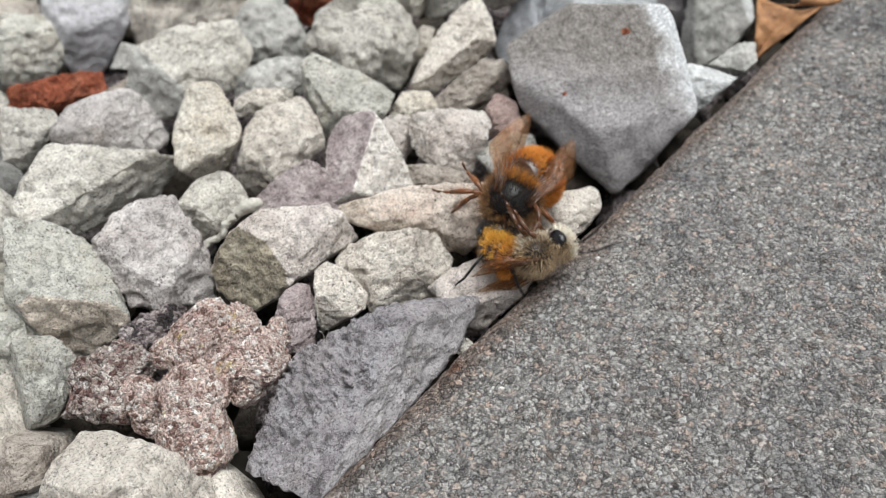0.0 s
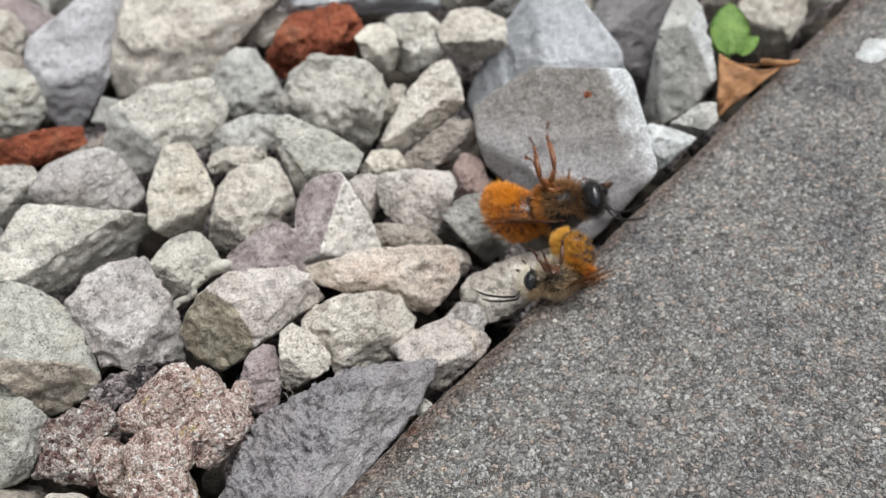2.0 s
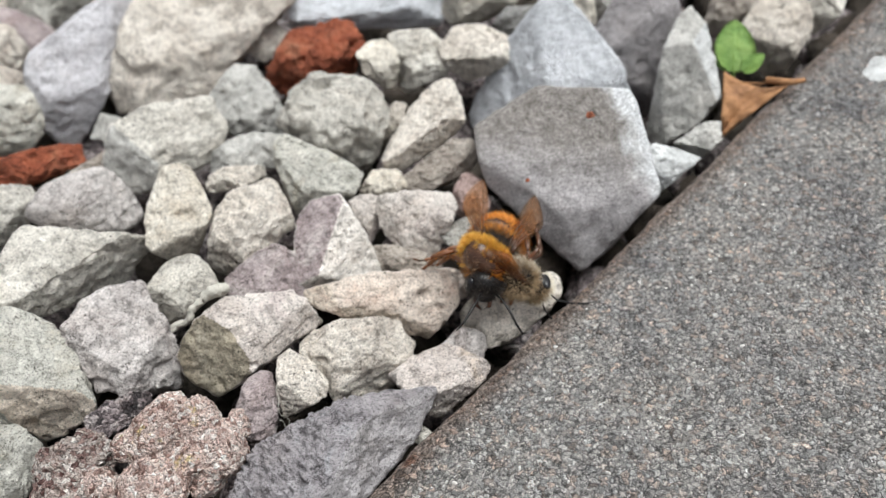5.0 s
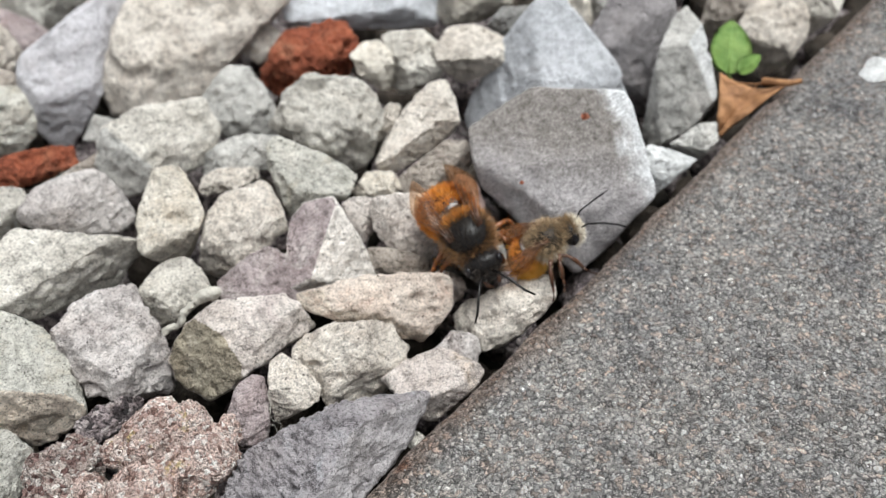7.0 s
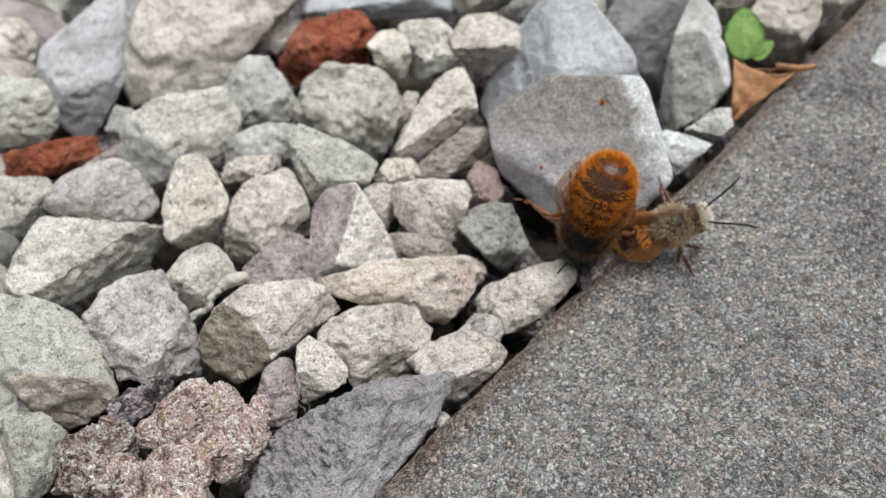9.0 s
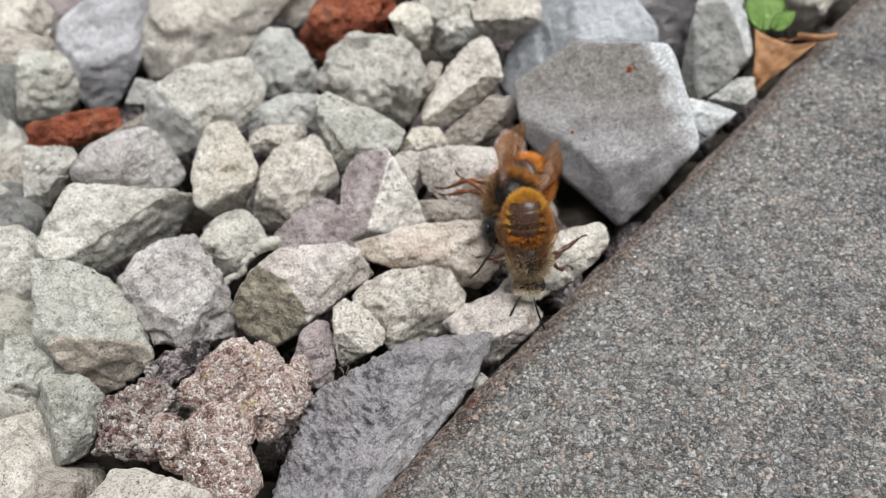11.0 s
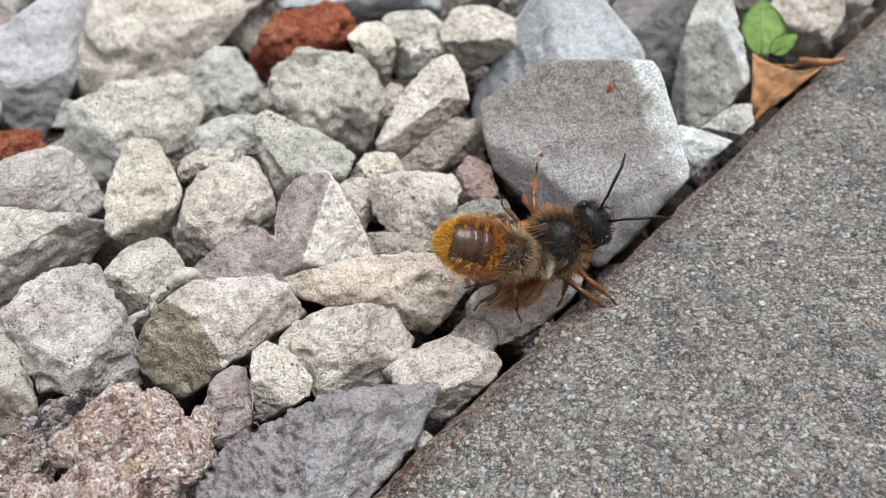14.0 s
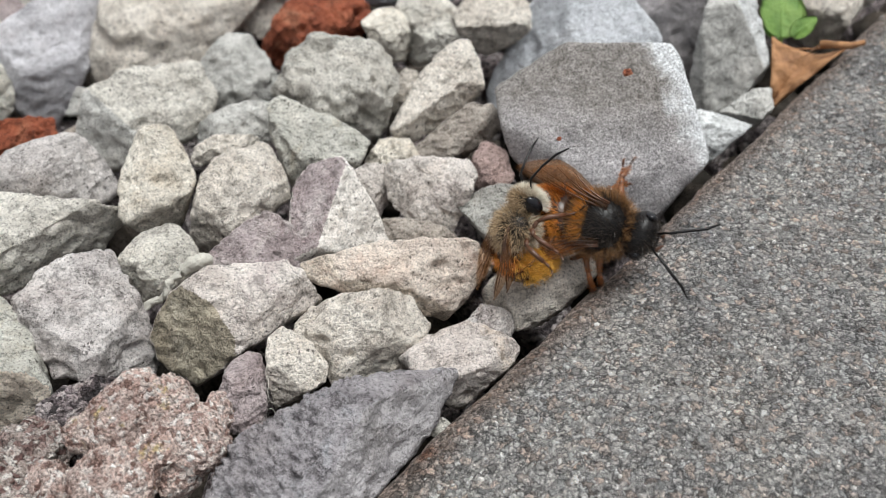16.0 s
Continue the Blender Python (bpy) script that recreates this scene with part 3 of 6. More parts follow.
def grains(body):
    """Coarse sand grains standing out of the slab's worn face, one sheet of them."""
    rng = random.Random(5)
    co, tri = ball(1)
    P, T = [], []
    for i in range(800):
        x, y = rng.uniform(-26, 70), -abs(rng.triangular(-42, 0, -2))
        s = rng.choice((0.09, 0.11, 0.13, 0.16, 0.20, 0.24)) * rng.uniform(0.8, 1.2)
        near = max(0.0, 1 + y / 6)
        bend = 0.30 * noise.noise(Vector((x * 0.06, 3.1, 0))) + 0.20 * noise.noise(Vector((x * 0.25, 7.7, 0)))
        v = Vector((x, y, 0))
        z = 0.11 * noise.fractal(v * 1.15, 0.9, 2.1, 3) + 0.18 * noise.noise(v * 0.12) - 0.25 * near * abs(bend)
        if y > -1.7:
            z += -1.7 + math.sqrt(max(0.0, 1.7 ** 2 - (y + 1.7) ** 2))
        m = np.array(Euler((rng.uniform(0, 6), rng.uniform(0, 6), rng.uniform(0, 6))).to_matrix())
        q = (co * np.array((s, s * rng.uniform(0.6, 1), s * rng.uniform(0.45, 0.8))) * np.array([[rng.uniform(0.8, 1.15)] for _ in co])) @ m.T
        P.append(q + (x, y + bend * near, z - s * 0.30))
        T.append(tri + 12 * i if len(co) == 12 else tri + len(co) * i)
    me = mesh_of("grit", np.concatenate(P) * MM, np.concatenate(T), [grit_material()])
    me.polygons.foreach_set("use_smooth", [False] * len(me.polygons))
    ob = linked("grit", me, body)
    tagged(ob, "coarse sand grains in the concrete", kind="stuff")


def bed():
    """The deeper gravel and all of it further off, too much to count."""
    rng = random.Random(11)
    shapes = []
    for s in range(7):
        cuts = [(60 * i + rng.uniform(-18, 18), rng.uniform(2.6, 4.6)) for i in range(6)]
        shapes.append(chipped(cuts, 2.6, 300 + s, level=3, crag=0.6)[:2])
    ax, ay = math.cos(radians(EDGE_TURN)), math.sin(radians(EDGE_TURN))
    P, T, I, n = [], [], [], 0
    kinds = ["greywhite", "white", "beigegrey", "brownstone", "greygreen", "mauve", "lavwhite", "darkgrey", "gapshade", "darkstone"]

    def put(x, y, z, s, first=0):
        nonlocal n
        co, tri = shapes[rng.randrange(7)]
        m = np.array(Euler((rng.uniform(0, 6), rng.uniform(0, 6), rng.uniform(0, 6))).to_matrix())
        P.append((co * s) @ m.T + (x, y, z))
        T.append(tri + n)
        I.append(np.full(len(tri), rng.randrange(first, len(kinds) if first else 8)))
        n += len(co)

    for i in range(-14, 60):
        for j in range(0, 44):
            along, off = i * 4.6 - 20 + rng.uniform(-1.6, 1.6), 3.2 + j * 4.4 + rng.uniform(-1.6, 1.6)
            x, y = EDGE_X + ax * along - ay * off, EDGE_Y + ay * along + ax * off
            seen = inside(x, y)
            # lowest stones take the last two dark kinds: gap shade put into their colour
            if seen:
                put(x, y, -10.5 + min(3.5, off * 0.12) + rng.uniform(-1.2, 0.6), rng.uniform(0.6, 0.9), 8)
            else:
                put(x, y, -7.0 + min(3.0, off * 0.1) + rng.uniform(-1, 1), rng.uniform(0.9, 1.3))
                if rng.random() < 0.8:
                    put(x + rng.uniform(-2, 2), y + rng.uniform(-2, 2), -4.0 + min(4.4, off * 0.12) + rng.uniform(-1, 1), rng.uniform(0.9, 1.4))
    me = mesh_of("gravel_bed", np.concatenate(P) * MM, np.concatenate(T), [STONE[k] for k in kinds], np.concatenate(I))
    tagged(new("gravel_bed", me), "mixed pale gravel beside the slab, shade-dark in the deep gaps", "gravel", kind="stuff")


def inside(x, y):
    """The part of the bed on which the counted stones lie."""
    half = 25.0 + 0.33 * (y - 36.0)
    return 30.0 < y < 112.0 and -half - 3 < x + 4.0 < half + 14


ground()
slab_thing = slab()
grains(slab_thing)


# ---------------------------------------------------------------- the gravel, stone by stone
stone("stone", "palegreen", (-48.6, 103.5, 2.0), 66, 28,
      ((-146, 4.12), (-120, 4.15), (-71, 3.20), (-28, 5.27), (74, 2.82), (140, 4.57)), 4.2, 1, "pale greenish-grey limestone piece in the gravel")
stone("stone", "white", (-49.4, 92.1, 2.4), 64, 31,
      ((-101, 2.37), (-36, 2.14), (13, 2.31), (69, 2.54), (155, 1.79)), 2.5, 2, "cream-white broken limestone with dark specks in the gravel")
stone("stone", "palegreen", (-44.3, 79.6, 2.1), 61, 32,
      ((-108, 3.20), (-63, 3.05), (-25, 2.84), (3, 2.80), (65, 3.28), (155, 2.28)), 3.1, 3, "pale greenish-grey limestone piece in the gravel")
stone("stone", "lavender", (-40.2, 88.1, 2.2), 62, 27,
      ((-164, 5.92), (-60, 4.93), (-44, 3.40), (-38, 3.23), (-10, 6.61), (90, 5.70), (111, 3.92), (140, 4.60), (172, 5.15)), 4.7, 4, "smooth lavender-grey pointed stone in the gravel", facets=((92, 16, 0.0, 0), (-90, 30, 0.7, 0), (180, 40, 0.8, 0), (-15, 40, 0.8, 0)), lump=0.03)
stone("stone", "white", (-28.7, 92.6, 2.2), 62, 20,
      ((-168, 10.55), (-92, 6.31), (-59, 5.21), (-56, 5.57), (-3, 11.44), (78, 6.15), (109, 5.84), (125, 6.16), (152, 7.33)), 6.3, 5, "large flat white limestone slab among the gravel", facets=((88, 22, 0.0, 0), (-70, 18, 0.5, 0), (180, 40, 0.85, 0), (120, 30, 0.7, 0)))
stone("stone", "greywhite", (-27.8, 73.5, 2.2), 57, 24,
      ((-153, 5.18), (-84, 3.42), (-79, 3.50), (-34, 4.84), (3, 5.27), (80, 3.82), (83, 3.72), (106, 3.82), (146, 4.34)), 4.2, 6, "pale grey rough limestone chip in the gravel", facets=((60, 20, 0.1, 0), (195, 36, 0.45, 1), (-60, 32, 0.6, 0)), extra=("greygreen",), sharp=22.0)
stone("stone", "cream", (-23.4, 61.7, 3.6), 53, 25,
      ((-152, 3.41), (-108, 3.75), (-35, 2.62), (-8, 2.41), (9, 2.76), (73, 3.97), (141, 2.48), (144, 2.40), (171, 2.48)), 2.6, 7, "smooth cream-yellow limestone piece in the gravel", sharp=18.0, lump=0.04)
stone("stone", "greygreen", (-21.1, 80.3, 1.1), 57, 18,
      ((-174, 3.45), (-123, 3.17), (-113, 3.23), (-23, 3.62), (11, 2.91), (20, 2.95), (72, 4.01), (132, 3.33)), 2.8, 8, "dull grey-green flat stone in the gravel")
stone("stone", "greygreen", (-19.9, 72.2, 1.2), 55, 19,
      ((-96, 1.56), (-26, 3.03), (71, 1.94), (99, 1.81), (153, 2.95)), 1.9, 9, "dull grey-green flat stone in the gravel")
stone("stone", "white", (-20.1, 68.1, 1.9), 54, 20,
      ((-164, 2.97), (-91, 0.87), (-87, 0.85), (-2, 3.53), (78, 1.00), (108, 1.35)), 1.4, 10, "cream-white broken limestone with dark specks in the gravel")
stone("stone", "white", (-20.6, 92.1, 1.0), 61, 15,
      ((-132, 1.98), (-81, 1.74), (-28, 1.69), (39, 2.08), (107, 1.61), (150, 1.73)), 1.7, 11, "cream-white broken limestone with dark specks in the gravel")
stone("brick_fragment", "red", (-14.8, 86.7, 1.9), 59, 13,
      ((-147, 4.86), (-73, 3.02), (-27, 4.26), (30, 4.84), (79, 3.88), (99, 3.28), (144, 3.66)), 3.7, 12, "broken piece of red brick in the gravel", crag=3.0, lump=0.09, sharp=14.0)
stone("stone", "slate", (-9.8, 97.4, 2.0), 62, 8,
      ((-153, 7.55), (-116, 4.35), (-97, 2.75), (-46, 7.53), (7, 8.55), (82, 2.62), (152, 8.40)), 3.6, 13, "smooth blue-grey slate piece in the gravel", facets=((90, 34, 0.0, 0), (-90, 45, 0.6, 0), (20, 40, 0.7, 0)), lump=0.03)
stone("stone", "cream", (-8.0, 84.2, 2.4), 58, 8,
      ((-163, 1.67), (-139, 1.71), (-99, 2.53), (-25, 2.13), (1, 1.74), (33, 1.81), (91, 2.29), (125, 2.38)), 1.9, 14, "smooth cream-yellow limestone piece in the gravel")
stone("stone", "greywhite", (-4.5, 85.4, 1.9), 58, 6,
      ((-177, 2.47), (-141, 3.23), (-74, 2.74), (-68, 2.77), (2, 2.93), (37, 2.77), (86, 2.81), (102, 3.16)), 2.6, 15, "pale grey rough limestone chip in the gravel")
stone("stone", "white", (1.8, 86.2, 1.7), 58, 1,
      ((-160, 3.28), (-127, 3.18), (-73, 2.43), (-62, 2.55), (-12, 4.07), (58, 2.56), (61, 2.50), (93, 2.71), (144, 3.18)), 2.7, 16, "cream-white broken limestone with dark specks in the gravel", facets=((85, 32, 0.1, 0), (-90, 50, 0.45, 0), (10, 45, 0.7, 0)))
stone("stone", "beigegrey", (1.8, 96.9, 1.7), 61, 1,
      ((-144, 4.00), (-89, 2.54), (-81, 2.43), (-60, 2.81), (0, 4.30), (85, 2.24), (168, 3.70)), 3.0, 17, "beige-grey angular stone in the gravel")
stone("stone", "darkgrey", (6.0, 91.3, 1.5), 60, -1,
      ((-135, 1.90), (-103, 1.79), (-33, 2.01), (25, 2.19), (86, 1.70), (136, 2.03)), 1.9, 18, "dark grey speckled stone lodged low")
stone("stone", "greywhite", (-11.3, 75.1, 2.6), 56, 12,
      ((-130, 3.42), (-130, 3.42), (-60, 4.89), (-27, 4.18), (16, 4.45), (48, 4.12), (79, 3.82), (101, 4.08), (136, 4.40)), 3.8, 19, "pale grey rough limestone chip in the gravel", facets=((90, 24, 0.1, 0), (-80, 42, 0.4, 0), (10, 42, 0.5, 0), (190, 40, 0.6, 0)), lump=0.09)
stone("stone", "palegreen", (-13.0, 67.4, 2.2), 53, 15,
      ((-173, 2.69), (-166, 2.78), (-84, 2.90), (-37, 3.99), (34, 2.81), (52, 2.27), (120, 4.39), (174, 3.01)), 2.5, 20, "pale greenish-grey limestone piece in the gravel", facets=((60, 22, 0.0, 0), (-100, 45, 0.6, 0), (190, 40, 0.7, 0)))
stone("stone", "white", (-6.5, 75.8, 1.5), 55, 8,
      ((-144, 1.89), (-50, 0.81), (-30, 0.86), (77, 1.65), (131, 0.83), (169, 1.13)), 1.1, 21, "cream-white broken limestone with dark specks in the gravel")
stone("stone", "white", (-3.3, 73.6, 2.1), 54, 6,
      ((-163, 4.95), (-113, 4.70), (-66, 2.09), (-54, 2.36), (-4, 3.32), (24, 4.05), (99, 3.41), (129, 2.03), (143, 2.05)), 2.5, 22, "cream-white broken limestone with dark specks in the gravel", facets=((110, 26, 0.1, 0), (-60, 48, 0.45, 0), (20, 40, 0.6, 0)), lump=0.05)
stone("stone", "brownstone", (-1.8, 69.2, 0.7), 52, 5,
      ((-164, 3.78), (-106, 2.65), (-72, 1.46), (-54, 1.86), (16, 3.42), (80, 2.42), (120, 1.44)), 1.9, 23, "brownish grey weathered stone lodged between others")
stone("stone", "slate", (8.6, 82.1, -1.4), 56, -3,
      ((-151, 8.60), (-122, 7.12), (-103, 6.68), (-51, 6.70), (20, 7.0), (38, 7.1), (92, 8.9), (137, 6.9), (150, 7.0), (172, 8.3)), 4.6, 24, "blue-grey slate with two clean faces behind a block", facets=((175, 42, 0.05, 0), (60, 12, 0.0, 0), (-20, 40, 0.5, 0), (-90, 40, 0.7, 0)), lump=0.025, sharp=44.0)
stone("stone", "block", (9.5, 69.7, -0.9), 51, -5,
      ((-169, 7.05), (-134, 6.21), (-133, 6.28), (-53, 7.28), (-40, 7.13), (14, 6.62), (27, 6.50), (87, 7.15), (125, 7.17)), 5.5, 25, "large grey block of stone with a weathered dark top", facets=((98, 16, 0.15, 0), (-85, 5, 0.0, 0), (237, 40, 0.50, 0), (-72, 27, 0.36, 0), (14, 24, 0.60, 0)), sharp=60.0, lump=0.02, crag=0.6)
stone("stone", "purple", (18.4, 89.5, -0.8), 58, -10,
      ((-149, 4.22), (-148, 4.35), (-21, 4.15), (-13, 3.38), (-5, 3.36), (17, 4.46), (90, 6.78), (150, 4.28)), 4.1, 26, "dark purple-grey slate piece in the gravel", lump=0.025, sharp=40.0)
stone("stone", "greygreen", (21.3, 81.2, -0.4), 56, -13,
      ((-118, 6.44), (-55, 4.26), (-35, 3.70), (17, 2.96), (17, 2.99), (40, 4.70), (136, 5.14), (169, 2.28)), 2.9, 27, "grey-green slate wedge with a bright broken edge", facets=((-60, 14, 0.0, 0), (15, 50, 0.72, 1), (100, 45, 0.7, 0), (200, 50, 0.8, 0)), extra=("bluewhite",), lump=0.03, sharp=44.0)
stone("stone", "bluewhite", (18.1, 69.8, -1.2), 52, -12,
      ((-164, 1.54), (-46, 1.40), (-45, 1.41), (72, 1.55), (80, 1.53), (119, 2.11)), 1.5, 28, "bluish white stone chip in the gravel")
stone("stone", "greygreen", (21.7, 73.8, -1.8), 53, -14,
      ((-135, 2.07), (-106, 1.60), (-39, 1.33), (6, 1.75), (98, 1.55), (133, 1.18)), 1.3, 29, "dull grey-green flat stone in the gravel")
stone("stone", "brownstone", (28.6, 94.8, -0.7), 61, -15,
      ((-121, 3.29), (-50, 2.35), (-5, 2.20), (82, 3.03), (154, 2.08), (165, 2.07)), 2.3, 30, "brownish grey weathered stone lodged between others")
stone("stone", "white", (32.6, 90.9, -1.2), 60, -18,
      ((-158, 3.18), (-142, 3.58), (-61, 4.12), (-30, 3.20), (-4, 2.94), (21, 3.14), (121, 3.58), (157, 3.25)), 3.1, 31, "cream-white broken limestone with dark specks in the gravel", facets=((80, 30, 0.1, 0), (-100, 45, 0.5, 0), (10, 45, 0.7, 0)))
stone("stone", "greywhite", (38.9, 95.5, -1.5), 61, -21,
      ((-152, 2.39), (-43, 1.67), (-19, 1.54), (95, 2.25), (155, 1.66)), 1.9, 32, "pale grey rough limestone chip in the gravel")
stone("stone", "cream", (12.8, 94.9, 1.2), 61, -6,
      ((-160, 1.29), (-137, 1.42), (-42, 2.55), (9, 1.33), (83, 1.94)), 1.8, 33, "smooth cream-yellow limestone piece in the gravel")
stone("stone", "greygreen", (15.9, 97.1, 0.5), 61, -7,
      ((-171, 1.50), (-79, 2.38), (-26, 1.38), (89, 1.78)), 1.8, 34, "dull grey-green flat stone in the gravel")
stone("brick_fragment", "red", (-39.3, 72.1, 1.8), 58, 32,
      ((-109, 1.86), (-89, 1.49), (-60, 3.53), (58, 2.58), (76, 1.53), (83, 1.43), (155, 4.29)), 2.1, 35, "broken piece of red brick in the gravel", crag=2.4)
stone("stone", "brownstone", (-33.6, 71.8, 1.5), 57, 29,
      ((-152, 2.23), (-102, 0.95), (-87, 0.94), (-8, 1.91), (100, 0.77)), 1.4, 36, "brownish grey weathered stone lodged between others")
stone("stone", "greygreen", (-34.6, 78.4, 1.0), 58, 27,
      ((-108, 1.06), (-14, 1.29), (59, 1.28), (137, 1.11)), 1.3, 37, "dull grey-green flat stone in the gravel")
stone("stone", "lavwhite", (-32.5, 65.0, 2.4), 55, 31,
      ((-148, 3.53), (-120, 2.83), (-108, 2.78), (-74, 3.55), (9, 3.84), (34, 3.53), (81, 2.89), (92, 2.83), (127, 3.68)), 3.4, 38, "mauve-tinged pale rough stone in the gravel", sharp=14.0, lump=0.03)
stone("stone", "greywhite", (-40.0, 65.0, 2.3), 56, 35,
      ((-110, 2.68), (-53, 1.60), (-6, 2.92), (65, 2.21), (153, 1.70)), 2.3, 39, "pale grey rough limestone chip in the gravel")
stone("stone", "greywhite", (-31.7, 57.0, 2.6), 52, 34,
      ((-162, 5.21), (-129, 4.12), (-97, 2.86), (-97, 2.86), (-77, 4.35), (59, 3.05), (61, 2.98), (121, 4.55), (136, 4.93)), 3.8, 40, "long flat pale grey stone with a ridge", facets=((92, 30, 0.0, 0), (-80, 50, 0.05, 0), (0, 45, 0.85, 0)), sharp=36.0)
stone("stone", "speckled", (-21.9, 54.5, 2.1), 48, 27,
      ((-168, 2.6), (-85, 2.3), (-73, 2.1), (-64, 2.1), (0, 2.75), (31, 2.7), (84, 2.5), (121, 2.2), (171, 2.5)), 2.1, 41, "rounded pale stone peppered with dark specks", sharp=14.0)
stone("stone", "palegreen", (-31.4, 46.7, 2.1), 48, 39,
      ((-165, 3.19), (-148, 3.75), (-95, 5.05), (-68, 4.85), (-12, 3.34), (18, 3.48), (34, 3.76), (61, 4.53), (151, 3.49)), 3.6, 42, "pale greenish-grey limestone piece in the gravel", facets=((60, 24, 0.0, 0), (-130, 45, 0.35, 1), (0, 45, 0.75, 0), (150, 40, 0.7, 0)), extra=("beigestone",))
stone("stone", "lavwhite", (-25.5, 49.8, 1.3), 47, 32,
      ((-155, 3.53), (-135, 3.55), (-114, 3.79), (-105, 4.00), (-13, 3.53), (4, 3.31), (83, 3.96), (128, 4.08), (167, 3.68)), 3.7, 43, "mauve-tinged pale rough stone in the gravel", crag=2.2, lump=0.08, facets=((80, 20, 0.1, 0), (-60, 40, 0.4, 0), (190, 40, 0.6, 0), (30, 45, 0.7, 0)))
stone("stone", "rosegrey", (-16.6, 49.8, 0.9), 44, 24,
      ((-141, 4.54), (-75, 2.42), (-74, 2.43), (28, 4.89), (73, 3.17), (85, 2.94), (110, 2.88), (130, 3.42), (180, 4.73)), 3.4, 44, "beige stone with a rounded tan end, darkened as in shade", facets=((196, 38, 0.10, 1), (70, 30, 0.30, 0), (-50, 40, 0.45, 0), (10, 8, 0.0, 0)), extra=("shadetan",), sharp=44.0)
stone("stone", "mauve", (-15.2, 56.2, 0.8), 47, 20,
      ((-124, 2.02), (-113, 1.75), (-29, 3.39), (14, 2.52), (58, 2.41), (96, 2.19), (112, 2.38), (176, 3.47)), 2.0, 45, "mauve-grey rough stone in the gravel")
stone("stone", "white", (-17.9, 61.6, 1.9), 51, 20,
      ((-98, 3.64), (-70, 2.40), (0, 3.69), (14, 3.94), (73, 3.68), (95, 3.00), (122, 2.77), (154, 2.86), (168, 3.35)), 3.0, 46, "cream-white broken limestone with dark specks in the gravel")
stone("stone", "cleanwhite", (-10.7, 59.1, 1.3), 48, 15,
      ((-90, 3.15), (-88, 3.18), (11, 2.88), (18, 2.76), (21, 2.82), (85, 3.88), (127, 3.57), (160, 2.96), (172, 3.10)), 3.0, 47, "stone broken to a white face beside a purple one", facets=((140, 40, 0.18, 1), (-22, 34, 0.0, 0), (70, 50, 0.8, 1), (-95, 55, 0.75, 0)), extra=("mauve",), sharp=44.0, lump=0.03)
stone("stone", "creampink", (-5.5, 53.4, 0.5), 44, 11,
      ((-124, 2.73), (-115, 2.20), (-55, 4.00), (-37, 4.39), (-2, 5.02), (58, 3.24), (80, 2.20), (86, 2.16), (93, 2.48)), 2.4, 48, "long beige stone with a worn ridge along it", facets=((85, 16, 0.0, 0), (-58, 22, 0.1, 0), (-106, 52, 0.42, 1), (170, 36, 0.62, 1)), extra=("beigestone",), sharp=44.0)
stone("stone", "rosegrey", (-4.0, 63.0, 0.1), 49, 8,
      ((-140, 2.50), (-121, 2.49), (-39, 2.67), (-30, 2.75), (14, 3.52), (83, 2.14), (97, 2.52), (178, 3.27)), 2.5, 49, "beige speckled limestone with a worn ridge")
stone("stone", "rosegrey", (-8.2, 63.9, 0.4), 50, 11,
      ((-167, 1.13), (-154, 1.14), (-34, 1.40), (-11, 1.17), (73, 1.56), (114, 1.76)), 1.3, 50, "beige speckled limestone with a worn ridge")
stone("stone", "cream", (-7.1, 67.9, 0.3), 51, 10,
      ((-114, 1.30), (-76, 1.16), (24, 1.68), (83, 1.24), (133, 1.38)), 1.3, 51, "smooth cream-yellow limestone piece in the gravel")
stone("stone", "brownstone", (-5.0, 59.5, -1.4), 46, 9,
      ((-103, 1.14), (-100, 1.12), (30, 2.39), (61, 1.22), (80, 1.43), (174, 2.81)), 1.7, 52, "brownish grey weathered stone lodged between others")
stone("stone", "darkspeck", (1.3, 60.8, -1.4), 47, 3,
      ((-146, 1.97), (-140, 2.00), (-51, 3.03), (19, 2.20), (77, 2.65), (106, 2.77), (114, 2.88)), 2.3, 53, "grey stone densely peppered with dark specks")
stone("stone", "pinkwhite", (-1.8, 57.5, -2.3), 45, 4,
      ((-172, 2.9), (-120, 1.7), (-85, 1.4), (-40, 2.0), (6, 2.9), (60, 1.6), (92, 1.3), (130, 1.8)), 1.6, 54, "pinkish speckled stone lying low behind a cream one", sharp=18.0)
stone("stone", "redmauve", (0.4, 66.6, -0.9), 50, 0,
      ((-160, 1.5), (-100, 2.0), (-40, 1.7), (15, 1.5), (60, 1.9), (110, 2.1), (150, 1.4)), 1.8, 84, "reddish mauve stone wedged beside a grey block")
stone("stone", "white", (3.6, 53.7, -1.3), 43, 0,
      ((-166, 4.26), (-122, 3.78), (-83, 2.60), (-57, 1.96), (-41, 2.39), (47, 4.89), (106, 1.79), (106, 1.79), (132, 2.71)), 2.4, 55, "cream-white broken limestone with dark specks in the gravel")
stone("stone", "white", (-12.0, 45.8, 0.4), 41, 21,
      ((-84, 1.84), (-79, 1.77), (-20, 1.94), (23, 1.67), (39, 1.71), (105, 2.39), (165, 1.41), (172, 1.51)), 1.7, 56, "cream-white broken limestone with dark specks in the gravel", sharp=36.0)
stone("stone", "white", (-8.0, 48.9, -0.4), 42, 15,
      ((-155, 3.08), (-93, 3.05), (-84, 3.04), (-45, 3.29), (29, 3.69), (63, 2.88), (82, 2.69), (95, 2.86), (125, 3.76)), 3.0, 57, "cream-white broken limestone with dark specks in the gravel", crag=1.3, lump=0.07)
